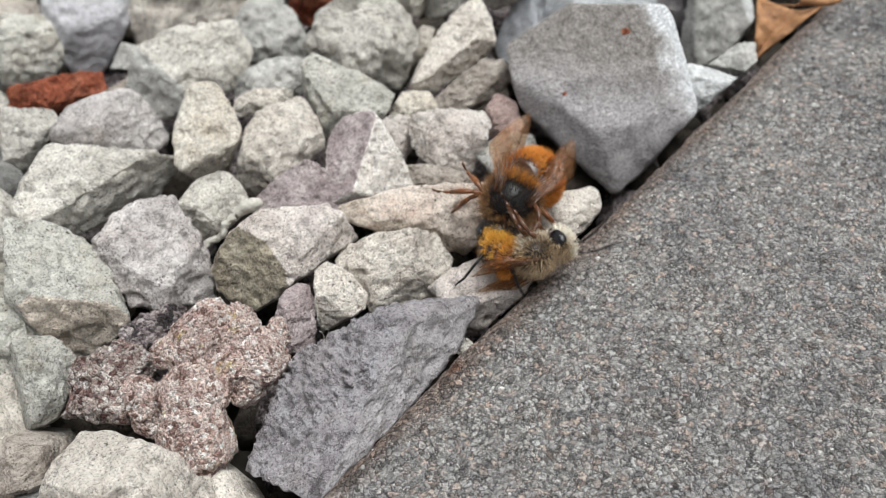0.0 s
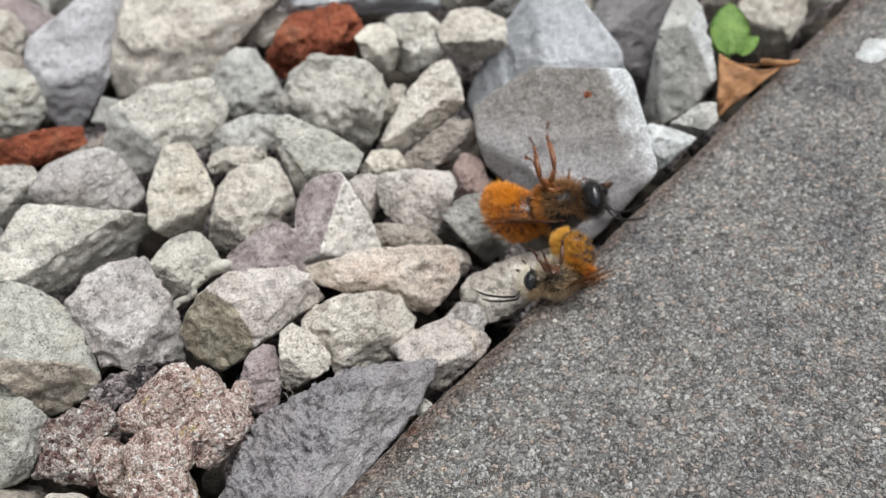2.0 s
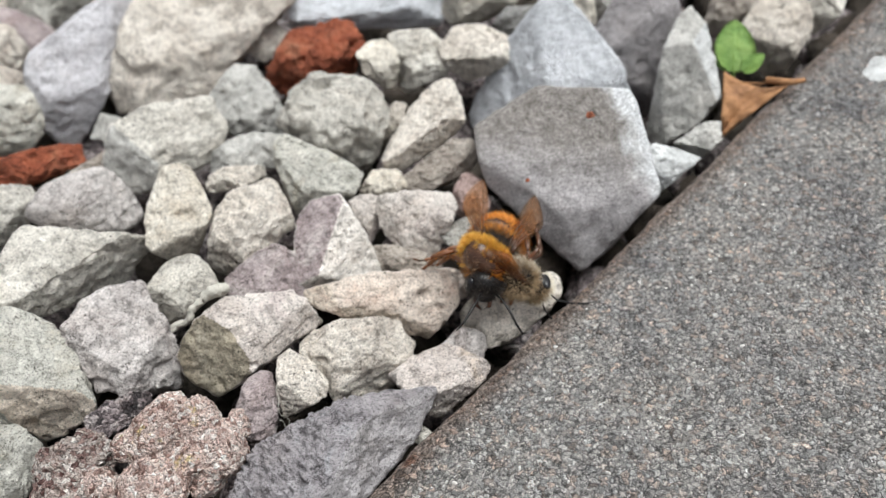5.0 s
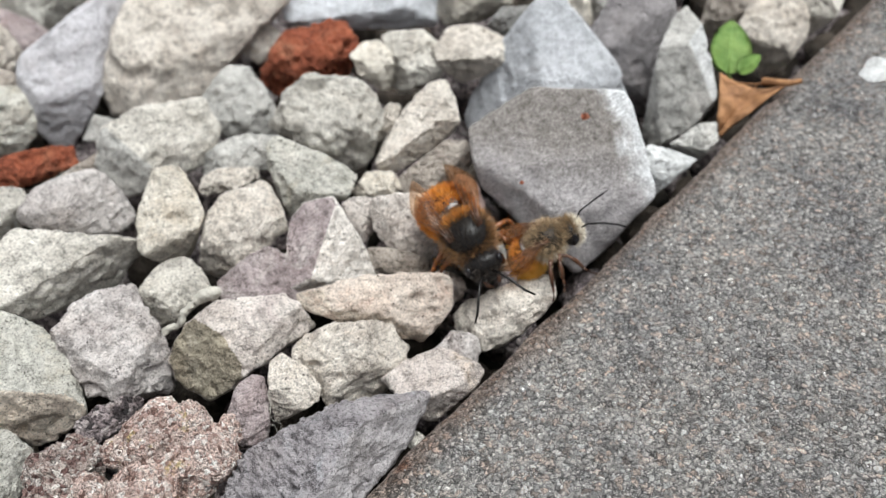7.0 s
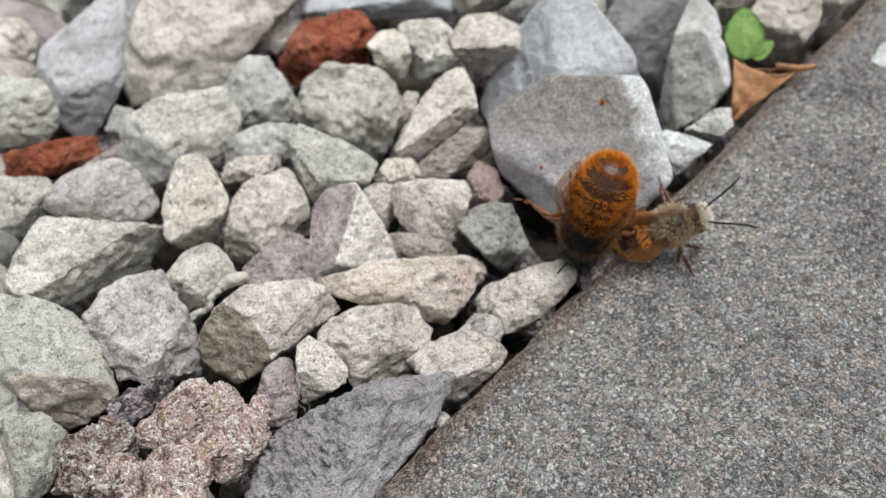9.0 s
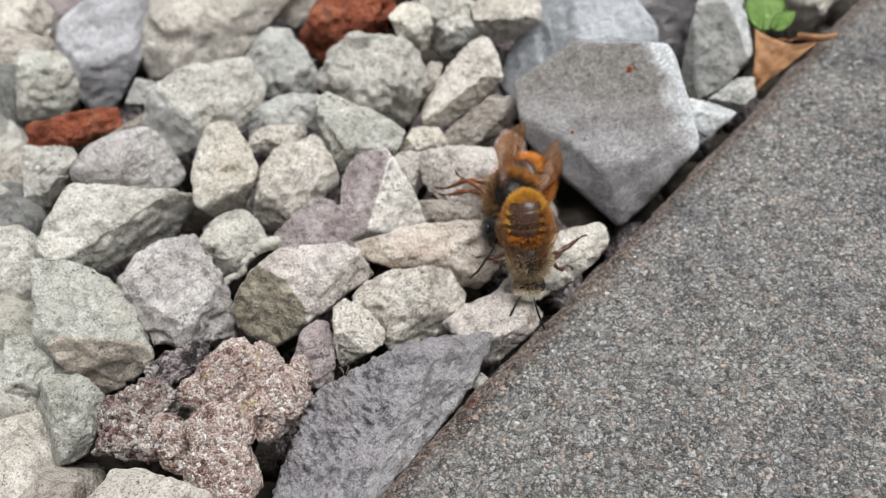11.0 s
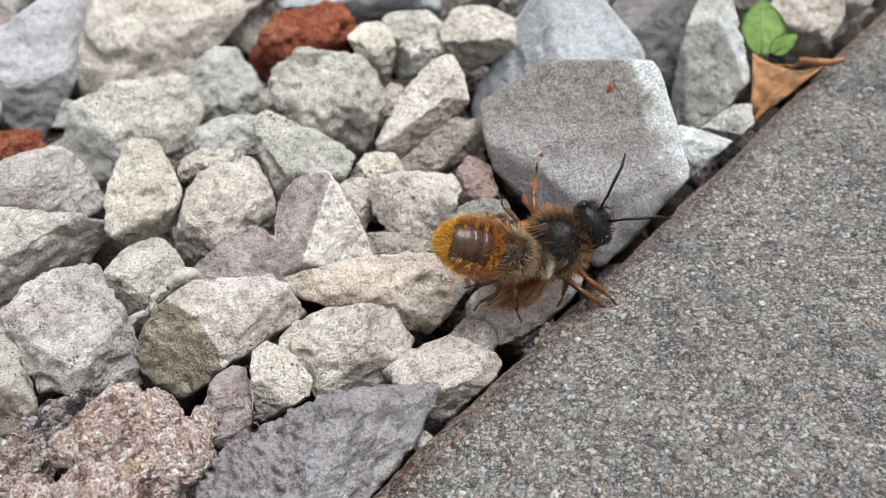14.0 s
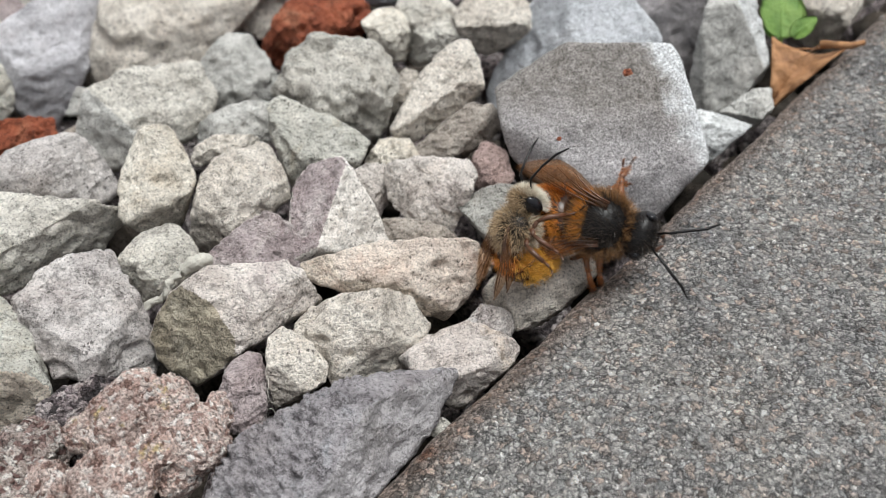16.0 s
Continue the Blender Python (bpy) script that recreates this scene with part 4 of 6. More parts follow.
stone("stone", "pinkwhite", (-2.0, 47.4, -1.4), 39, 8,
      ((-146, 2.70), (-119, 2.8), (-62, 2.4), (-58, 2.4), (-40, 2.8), (54, 2.3), (63, 2.2), (100, 1.9), (123, 2.5)), 2.3, 58, "pinkish white pebble beside the slab", facets=((95, 25, 0.0, 0), (-75, 52, 0.55, 0), (-10, 45, 0.7, 0), (170, 40, 0.7, 0)))
stone("stone", "lavwhite", (-0.3, 50.0, -1.6), 42, 6,
      ((-170, 1.7), (-110, 1.3), (-40, 1.6), (20, 1.9), (75, 1.5), (130, 1.4)), 1.5, 83, "small mauve-white chip behind a pinkish pebble")
stone("stone", "mauve", (-14.7, 44.1, 0.2), 40, 25,
      ((-167, 1.74), (-107, 2.40), (-25, 1.32), (-12, 1.37), (46, 2.51), (122, 1.79), (143, 1.46)), 1.5, 59, "mauve-grey rough stone in the gravel")
stone("stone", "mauvegrey", (-10.4, 38.4, -0.7), 35, 22,
      ((-131, 6.88), (-65, 3.23), (-48, 4.89), (74, 5.74), (81, 4.92), (84, 4.69), (98, 3.90), (135, 4.63), (139, 4.72)), 3.9, 60, "large mauve stone with a gouged rough face", facets=((125, 24, 0.0, 0), (-44, 46, 0.45, 1), (60, 45, 0.85, 0)), extra=("bluegrey",), gouge=0.7, crag=1.2, lump=0.035, sharp=30.0, level=7)
stone("stone", "greywhite", (-3.3, 42.5, -2.0), 36, 11,
      ((-127, 0.60), (-46, 0.43), (44, 0.62), (132, 0.41)), 0.5, 61, "pale grey rough limestone chip in the gravel")
stone("stone", "darkstone", (-24.5, 43.5, 0.8), 43, 35,
      ((-143, 2.12), (-106, 1.27), (-85, 1.06), (-55, 1.76), (60, 1.56), (89, 1.08), (110, 1.30)), 1.5, 62, "dark purple stone half under a pink one", crag=2.4)
stone("stone", "redstone", (-26.1, 38.6, 1.2), 42, 40,
      ((-132, 2.36), (-81, 2.37), (-48, 2.37), (4, 2.92), (37, 2.75), (82, 2.28), (88, 2.24), (139, 2.35)), 2.6, 63, "gritty red-brown sandstone lump in the gravel", crag=3.2, lump=0.09, level=6)
stone("stone", "palegreen", (-30.9, 39.4, 1.1), 44, 44,
      ((-102, 2.76), (-54, 1.81), (-40, 1.84), (15, 2.41), (60, 2.54), (158, 1.51)), 2.4, 64, "pale greenish-grey limestone piece in the gravel")
stone("stone", "white", (-23.1, 30.2, -0.3), 38, 37,
      ((-177, 5.16), (-122, 3.24), (-23, 6.22), (21, 3.98), (33, 3.57), (54, 4.47), (119, 5.12), (135, 5.34)), 4.1, 65, "cream-white broken limestone with dark specks in the gravel")
stone("stone", "brownstone", (-30.2, 33.0, 0.3), 43, 42,
      ((-179, 2.03), (-111, 1.09), (-62, 1.59), (55, 1.32), (82, 1.02)), 1.6, 66, "brownish grey weathered stone lodged between others")
stone("stone", "palegreen", (-34.9, 43.3, 1.7), 50, 39,
      ((-144, 2.39), (-77, 1.92), (-25, 1.74), (29, 2.04), (67, 2.39), (151, 1.43)), 2.0, 67, "pale greenish-grey limestone piece in the gravel")
stone("stone", "greywhite", (-38.3, 52.7, 1.9), 54, 36,
      ((-114, 3.97), (-60, 2.59), (20, 3.01), (62, 3.90), (152, 2.10)), 3.2, 68, "pale grey rough limestone chip in the gravel")
lumpy_stone("pinkgrit", (-18.5, 38.1, 2.4), 39, 32,
            ((-0.2, 2.4, 0.3, 2.6, 1.7, 1.5, 25),
             (-2.2, 2.5, 0.2, 1.2, 1.0, 1.0, 0),
             (2.1, 2.1, 0.0, 1.6, 1.4, 1.3, 0),
             (2.5, -0.4, -0.3, 2.0, 1.9, 1.7, 0),
             (4.5, 0.3, -0.3, 0.6, 1.0, 0.7, 0),
             (1.0, -1.4, -0.5, 1.4, 1.4, 1.1, 20),
             (-1.9, -0.5, 0.4, 2.2, 2.0, 1.7, 20),
             (-3.0, -2.9, 0.1, 2.2, 2.6, 2.1, 0),
             (-4.8, 0.2, -1.3, 1.2, 2.2, 1.4, 8),
             (0.2, 0.2, 0.0, 2.3, 1.7, 1.4, 0),
             (-4.2, -5.4, -0.6, 2.1, 1.9, 1.7, 0)), 3,
            "pink gritty sandstone lump with lobes and pits")

bed()


# ---------------------------------------------------------------- the two bees
def chitin(name, colour, rough=0.25, spec=0.5):
    m, n, l, b = nodes_of(name)
    tc = n.new("ShaderNodeTexCoord")
    a = tex(n, l, "ShaderNodeTexNoise", tc.outputs["Object"], 900, 4, 0.6)
    r = ramp(n, ((0.35, tuple(0.6 * c for c in colour)), (0.65, tuple(min(1, 1.3 * c) for c in colour))))
    l.new(a.outputs["Fac"], r.inputs[0])
    l.new(r.outputs[0], b.inputs["Base Color"])
    b.inputs["Roughness"].default_value, b.inputs["Specular IOR Level"].default_value = rough, spec
    pit = tex(n, l, "ShaderNodeTexVoronoi", tc.outputs["Object"], 7000)
    bp = n.new("ShaderNodeBump")
    bp.inputs["Strength"].default_value, bp.inputs["Distance"].default_value = 0.25, 0.00006
    l.new(pit.outputs["Distance"], bp.inputs["Height"])
    l.new(bp.outputs[0], b.inputs["Normal"])
    return m


def hair(name, a, c, rough=0.45):
    m, n, l, b = nodes_of(name)
    geo = n.new("ShaderNodeNewGeometry")
    r = ramp(n, ((0.0, a), (1.0, c)))
    l.new(geo.outputs["Random Per Island"], r.inputs[0])
    l.new(r.outputs[0], b.inputs["Base Color"])
    b.inputs["Roughness"].default_value = rough
    return m


def membrane():
    m, n, l, b = nodes_of("smoky_wing_membrane")
    b.inputs["Base Color"].default_value = (0.24, 0.115, 0.05, 1)
    b.inputs["Roughness"].default_value = 0.22
    tc = n.new("ShaderNodeTexCoord")
    a = tex(n, l, "ShaderNodeTexNoise", tc.outputs["Object"], 800, 3, 0.5)
    bp = n.new("ShaderNodeBump")
    bp.inputs["Strength"].default_value, bp.inputs["Distance"].default_value = 0.4, 0.0002
    l.new(a.outputs["Fac"], bp.inputs["Height"])
    l.new(bp.outputs[0], b.inputs["Normal"])
    clear = n.new("ShaderNodeBsdfTransparent")
    clear.inputs["Color"].default_value = (0.88, 0.74, 0.60, 1)
    mix = n.new("ShaderNodeMixShader")
    mix.inputs[0].default_value = 0.32
    l.new(clear.outputs[0], mix.inputs[1])
    l.new(b.outputs[0], mix.inputs[2])
    l.new(mix.outputs[0], n["Material Output"].inputs["Surface"])
    return m


BLACK = chitin("black_chitin", (0.010, 0.009, 0.009), 0.3, 0.22)
BROWN = chitin("brown_chitin", (0.075, 0.028, 0.012), 0.3)
GLOSSY = chitin("glossy_brown_shell", (0.05, 0.019, 0.008), 0.24, 0.5)
AMBER = chitin("amber_chitin", (0.15, 0.05, 0.014), 0.32)
EYE_BLACK = chitin("dark_eye", (0.005, 0.005, 0.007), 0.12, 0.4)
WING = membrane()
FUR = {
    "ginger": hair("ginger_hair", (0.42, 0.12, 0.012), (0.72, 0.29, 0.035)),
    "black": hair("black_hair", (0.012, 0.010, 0.009), (0.05, 0.035, 0.025)),
    "tan": hair("tan_hair", (0.17, 0.105, 0.055), (0.52, 0.39, 0.24)),
    "cream": hair("cream_hair", (0.60, 0.54, 0.43), (0.84, 0.79, 0.68)),
    "gold": hair("golden_hair", (0.50, 0.22, 0.02), (0.78, 0.46, 0.08)),
    "orange": hair("orange_brush_hair", (0.62, 0.20, 0.01), (0.88, 0.40, 0.03)),
    "brown": hair("brown_hair", (0.11, 0.05, 0.02), (0.36, 0.19, 0.075)),
}


def tube(bm, points, radii, sides=8):
    """A round limb through the points, closed at both ends."""
    rings = []
    for i, p in enumerate(points):
        p = Vector(p)
        d = (Vector(points[min(i + 1, len(points) - 1)]) - Vector(points[max(i - 1, 0)])).normalized()
        u = d.orthogonal().normalized()
        w = d.cross(u)
        rings.append([bm.verts.new(p + (u * math.cos(6.2832 * k / sides) + w * math.sin(6.2832 * k / sides)) * radii[i]) for k in range(sides)])
    for a, b in zip(rings, rings[1:]):
        for k in range(sides):
            bm.faces.new((a[k], a[(k + 1) % sides], b[(k + 1) % sides], b[k]))
    bm.faces.new(rings[0][::-1])
    bm.faces.new(rings[-1])


def egg(bm, at, size, level=4, squeeze=None):
    co, tri = ball(level)
    vs = []
    for c in co:
        q = Vector((c[0] * size[0], c[1] * size[1], c[2] * size[2]))
        if squeeze:
            q = squeeze(q)
        vs.append(bm.verts.new(q + Vector(at)))
    for t in tri:
        bm.faces.new([vs[i] for i in t])


def scaled(bm):
    for v in bm.verts:
        v.co *= MM
    return bm


def fur_part(name, roots, material, parent, label, seed, length=0.9, width=0.035, lay=0.5, back=(-1, 0, 0)):
    """Fine hairs: thin tapering blades standing on (place, normal) roots and combed backwards."""
    rng = random.Random(seed)
    V, F = [], []
    for p, nrm in roots:
        d = (nrm + Vector(back) * lay * rng.uniform(0.3, 1.2) + Vector((rng.gauss(0, 0.25), rng.gauss(0, 0.25), rng.gauss(0, 0.25)))).normalized()
        s = d.cross(Vector((rng.gauss(0, 1), rng.gauss(0, 1), rng.gauss(0, 1)))).normalized() * width
        ln = length * rng.uniform(0.55, 1.15)
        mid = p + d * ln * 0.55 + nrm * 0.04
        tip = p + d * ln - nrm * 0.05 * ln
        i = len(V)
        V += [p - s - nrm * 0.05, p + s - nrm * 0.05, mid + s * 0.7, mid - s * 0.7, tip]
        F += [(i, i + 1, i + 2, i + 3), (i + 3, i + 2, i + 4)]
    me = bpy.data.meshes.new(name)
    me.from_pydata([tuple(v * MM) for v in V], [], F)
    me.materials.append(material)
    return tagged(linked(name, me, parent, label), kind="stuff")


def egg_roots(at, size, n, seed, keep=lambda u: True):
    rng = random.Random(seed)
    out = []
    while len(out) < n:
        u = Vector((rng.gauss(0, 1), rng.gauss(0, 1), rng.gauss(0, 1))).normalized()
        if keep(u):
            nrm = Vector((u.x / size[0], u.y / size[1], u.z / size[2])).normalized()
            out.append((Vector((u.x * size[0], u.y * size[1], u.z * size[2])) + Vector(at), nrm))
    return out


ABDOMEN, HINGE = 5.5, 2.6


def belly(x):
    """Half-width of the abdomen at x behind the waist, in millimetres."""
    s = min(1.0, max(0.0, x / ABDOMEN))
    return 2.12 * (max(0.0, 1 - abs(2 * s - 0.86) ** 2.4 / 1.35)) ** 0.55 if s < 1 else 0.05


def wing_outline(bm, length, width, side):
    """A thin rounded blade with a slight camber, from the root backwards."""
    n, vs = 22, []
    for i in range(n + 1):
        s = i / n
        lead = -width * 0.22 * math.sin(math.pi * min(1, s * 1.02)) ** 0.6
        trail = width * (0.78 * math.sin(math.pi * min(1.0, s ** 0.8)) ** 0.75) * (0.35 + 0.65 * min(1.0, 1.6 * s))
        row = []
        for k in range(6):
            y = lead + (trail - lead) * k / 5
            row.append(bm.verts.new((-s * length, side * y, 0.10 * math.sin(s * 9 + k) + 0.25 * math.sin(math.pi * k / 5))))
        vs.append(row)
    for a, b in zip(vs, vs[1:]):
        for k in range(5):
            bm.faces.new((a[k], a[k + 1], b[k + 1], b[k]))
    bmesh.ops.solidify(bm, geom=bm.faces[:], thickness=0.02)


def veins(bm, length, width, side):
    for y0, y1, e in ((-0.18, -0.05, 0.94), (0.0, 0.25, 0.8), (0.12, 0.5, 0.62), (0.2, 0.62, 0.45)):
        pts = [(-length * e * s, side * width * (y0 * 0.6 + (y1 - y0) * s * s + 0.05), 0.16 + 0.1 * math.sin(9 * s * e)) for s in (0.0, 0.25, 0.5, 0.75, 1.0)]
        tube(bm, pts, (0.07, 0.06, 0.05, 0.04, 0.025), 5)
    for s in (0.42, 0.6):
        tube(bm, [(-length * s, side * width * -0.08, 0.2), (-length * (s + 0.06), side * width * 0.2, 0.3), (-length * (s - 0.02), side * width * 0.42, 0.3)], (0.035, 0.04, 0.035), 5)


def bee(label, male):
    """A mason bee, head towards +x and back towards +z, its thorax at the origin. Returns it with its moving parts."""
    k = 0.9 if male else 1.0
    thing = tagged(new("mason_bee"), label, "bee", "fighting bees")
    moving = {"legs": [], "wings": []}
    # thorax
    bm = bmesh.new()
    egg(bm, (0, 0, 0), (2.15 * k, 2.0 * k, 1.9 * k), 4)
    egg(bm, (-1.75 * k, 0, -0.1), (0.7 * k, 0.95 * k, 0.9 * k), 3)
    thorax = part("thorax", scaled(bm), BLACK, thing, "black shiny thorax" if not male else "dark thorax under tan hair")
    size = (2.15 * k, 2.0 * k, 1.9 * k)
    if male:
        fur_part("fur", egg_roots((0, 0, 0), size, 5200, 1), FUR["tan"], thorax, "long tan hair", 2, 0.9, 0.016, 0.5)
        fur_part("underfur", egg_roots((0, 0, 0), size, 1500, 8, lambda u: u.z < 0.0), FUR["cream"], thorax, "cream hair on the flanks", 9, 0.95, 0.018, 0.4)
    else:
        fur_part("fur", egg_roots((0, 0, 0), size, 5600, 3, lambda u: u.z < 0.55 or u.x < -0.4 or u.x > 0.75), FUR["brown"], thorax, "brown hair", 4, 0.95, 0.017, 0.5)
        fur_part("top_fur", egg_roots((0, 0, 0), size, 2600, 5, lambda u: u.z > 0.1), FUR["black"], thorax, "black hair", 6, 0.7, 0.014, 0.9)
        fur_part("collar_fur", egg_roots((0, 0, 0), size, 1600, 15, lambda u: -0.75 < u.x < -0.45), FUR["ginger"], thorax, "ginger hair at the waist", 16, 0.95, 0.017, 0.4)
    # head
    head = new("head")
    head.parent = thing
    bm = bmesh.new()
    egg(bm, (0.55 * k, 0, -0.1 * k), (1.15 * k, 1.75 * k, 1.45 * k), 4)
    egg(bm, (1.35 * k, 0, -0.65 * k), (0.65 * k, 0.95 * k, 0.6 * k), 3)
    part("face", scaled(bm), BLACK, head)
    for s in (-1, 1):
        bm = bmesh.new()
        egg(bm, (0.72 * k, 1.38 * k * s, 0.02), (0.55 * k, 0.42 * k, 1.05 * k), 3)
        part("eye", scaled(bm), EYE_BLACK, head, "glossy black compound eye")
        bm = bmesh.new()
        reach = 1.45 if male else 1.0
        tube(bm, [(1.5 * k, 0.42 * s, 0.35), (1.9 * k, 0.75 * s, 1.1), (2.3 * k, 0.95 * s, 1.6), (3.2 * k * reach ** 0.5, 1.5 * s, 1.75), (4.3 * k * reach ** 0.6, 2.1 * s, 1.7), (5.0 * k * reach ** 0.7, 2.7 * s, 1.4)],
             (0.11, 0.085, 0.10, 0.11, 0.11, 0.07), 8)
        part("antenna", scaled(bm), BLACK, head)
        bm = bmesh.new()
        tube(bm, [(1.6 * k, 0.6 * s, -0.9), (2.15 * k, 0.55 * s, -1.2), (2.45 * k, 0.1 * s, -1.3)], (0.24, 0.2, 0.08), 7)
        part("mandible", scaled(bm), BROWN, head)
    hs = (1.15 * k, 1.75 * k, 1.45 * k)
    if male:
        fur_part("face_fur", egg_roots((0.55 * k, 0, -0.1), hs, 2400, 21, lambda u: u.x > 0.25 and abs(u.y) < 0.7), FUR["cream"], head, "cream-white moustache", 22, 0.85, 0.02, 0.5, (0.6, 0, -0.8))
        fur_part("crown_fur", egg_roots((0.55 * k, 0, -0.1), hs, 1200, 23, lambda u: u.z > 0.35 and abs(u.y) < 0.75), FUR["tan"], head, "tan hair on the crown", 24, 0.8, 0.018, 0.3)
    else:
        fur_part("face_fur", egg_roots((0.55 * k, 0, -0.1), hs, 1400, 25, lambda u: abs(u.y) < 0.75), FUR["black"], head, "short black hair", 26, 0.5, 0.015, 0.3)
    head.matrix_basis = pose(2.25 * k * MM, 0, 0.05 * MM)
    moving["head"] = head
    # abdomen in two parts: hinged at the waist and again half-way, so that it can curl
    def rows(n, seed, keep, first, last):
        rng = random.Random(seed)
        out = []
        while len(out) < n:
            x, a = rng.uniform(max(first, 0.1), last), rng.uniform(0, 6.2832)
            if keep(x, math.sin(a), rng):
                r = belly(x) * k
                slope = (belly(x + 0.1) - belly(x - 0.1)) / 0.2
                nrm = Vector((slope, math.cos(a), math.sin(a))).normalized()
                y = x - first
                out.append((Vector((-y * k, math.cos(a) * r * 1.04, math.sin(a) * r * 0.92 - 0.03 * y * y)), nrm))
        return out

    def fringe(x):
        return x % 1.0 > 0.70

    for name, first, last in (("abdomen", 0.0, 3.0), ("abdomen_tip", HINGE - 0.3, ABDOMEN)):
        tail = name != "abdomen"
        half = new(name)
        half.parent = thing
        bm = bmesh.new()
        rings, sides = [], 32
        for x in np.linspace(first, last, 34):
            step = x % 1.0
            r = max(0.04, belly(x) * k + 0.07 * step - 0.05) * (0.975 if tail else 1.0)
            y = x - first
            droop = -0.03 * y * y
            rings.append([bm.verts.new((-y * k, math.cos(6.2832 * i / sides) * r * 1.04, math.sin(6.2832 * i / sides) * r * 0.92 + droop)) for i in range(sides)])
        for a, b in zip(rings, rings[1:]):
            for i in range(sides):
                bm.faces.new((a[i], b[i], b[(i + 1) % sides], a[(i + 1) % sides]))
        bm.faces.new(rings[0])
        bm.faces.new(rings[-1][::-1])
        part("shell", scaled(bm), GLOSSY, half, "glossy dark brown banded shell")
        if male:
            fur_part("band_fur", rows(3600, 31 + tail, lambda x, up, rng: up < 0.35 and (fringe(x) or rng.random() < 0.4) or up < 0.75 and fringe(x) and rng.random() < 0.5 or x > 4.9, first, last), FUR["gold"], half, "golden fringes round a bare brown back", 32, 0.75, 0.017, 0.8)
            fur_part("dark_fur", rows(500, 35 + tail, lambda x, up, rng: True, first, last), FUR["brown"], half, "short brown hair", 36, 0.4, 0.014, 0.9)
            if not tail:
                fur_part("base_fur", rows(1300, 33, lambda x, up, rng: x < 1.3, first, last), FUR["ginger"], half, "ginger hair near the waist", 34, 0.7, 0.017, 0.8)
        else:
            fur_part("fur", rows(4600, 37 + tail, lambda x, up, rng: (fringe(x) or x % 1.0 > 0.25 and rng.random() < 0.5) and (up < 0.5 or not tail or x > 4.7 or rng.random() < 0.25), first, last), FUR["ginger"], half, "dense ginger hair in bands", 38, 0.62, 0.018, 0.85)
            fur_part("brush", rows(1500, 39 + tail, lambda x, up, rng: up < -0.3 and x > 0.8, first, last), FUR["orange"], half, "bright orange pollen brush", 40, 0.85, 0.02, 0.6)
        half.matrix_basis = pose((-1.9 - (HINGE - 0.3 if tail else 0)) * k * MM, 0, 0)
        moving[name] = half
    # wings, folded over the back
    for s in (-1, 1):
        for root, ln, wd, turn, lift in (((0.3, 1.15, 1.45), 7.2, 2.5, 3, -5), ((-0.6, 1.2, 1.2), 5.3, 2.0, 8, -9)):
            bm = bmesh.new()
            wing_outline(bm, ln * k, wd * k, s)
            w = part("forewing" if ln > 7 else "hindwing", scaled(bm), WING, thing, "smoky brown translucent wing")
            bm = bmesh.new()
            veins(bm, ln * k, wd * k, s)
            tagged(part("wing_venation", scaled(bm), BROWN, w), kind="stuff")
            rest = (root[0] * k * MM, root[1] * k * s * MM, root[2] * k * MM, 8 * s, lift, -turn * s)
            w.matrix_basis = pose(*rest)
            moving["wings"].append((w, rest, s))
    # six jointed legs
    for s in (-1, 1):
        for hip, turn, ln in (((1.15, 1.05, -1.1), 38, 0.92), ((0.1, 1.25, -1.3), 4, 1.0), ((-1.1, 1.15, -1.2), -42, 1.22)):
            bm = bmesh.new()
            tube(bm, [(0, 0, 0), (0, 0.5 * ln, 0.05), (0, 1.5 * ln, 0.35), (0, 2.3 * ln, 0.25)], (0.20, 0.26, 0.25, 0.17), 8)
            leg = part("leg", scaled(bm), BROWN if male else AMBER, thing)
            bm = bmesh.new()
            tube(bm, [(0, 2.25 * ln, 0.25), (0, 2.75 * ln, -0.5), (0, 3.15 * ln, -1.6 * ln)], (0.15, 0.24, 0.19), 8)
            part("shin", scaled(bm), AMBER if not male else BROWN, leg)
            bm = bmesh.new()
            tube(bm, [(0, 3.15 * ln, -1.6 * ln), (0, 3.35 * ln, -2.1 * ln), (0, 3.75 * ln, -2.5 * ln), (0.05, 4.15 * ln, -2.6 * ln), (0.2, 4.3 * ln, -2.75 * ln)], (0.12, 0.14, 0.10, 0.09, 0.03), 7)
            part("foot", scaled(bm), AMBER if not male else BROWN, leg)
            hairs = [(Vector((0, (0.4 + 1.8 * q / 60) * ln, 0.25)), Vector((math.cos(q * 2.4), 0, math.sin(q * 2.4)))) for q in range(60)]
            hairs += [(Vector((0, (2.4 + 0.7 * q / 60) * ln, 0.1 - 1.6 * ln * q / 60)), Vector((math.cos(q * 2.4), 0.5, math.sin(q * 2.4)))) for q in range(60)]
            fur_part("leg_fur", hairs, FUR["ginger"] if not male else FUR["tan"], leg, "", 50, 0.45, 0.022, 0.3, (0, 1, -0.5))
            rest = (hip[0] * k * MM, hip[1] * k * s * MM, hip[2] * k * MM, -12 if s > 0 else 12, 0, (turn if s > 0 else 180 - turn))
            leg.matrix_basis = pose(*rest)
            moving["legs"].append((leg, rest, s))
    thing.scale = (0.73, 0.73, 0.73) if male else (0.89, 0.89, 0.89)
    return thing, moving


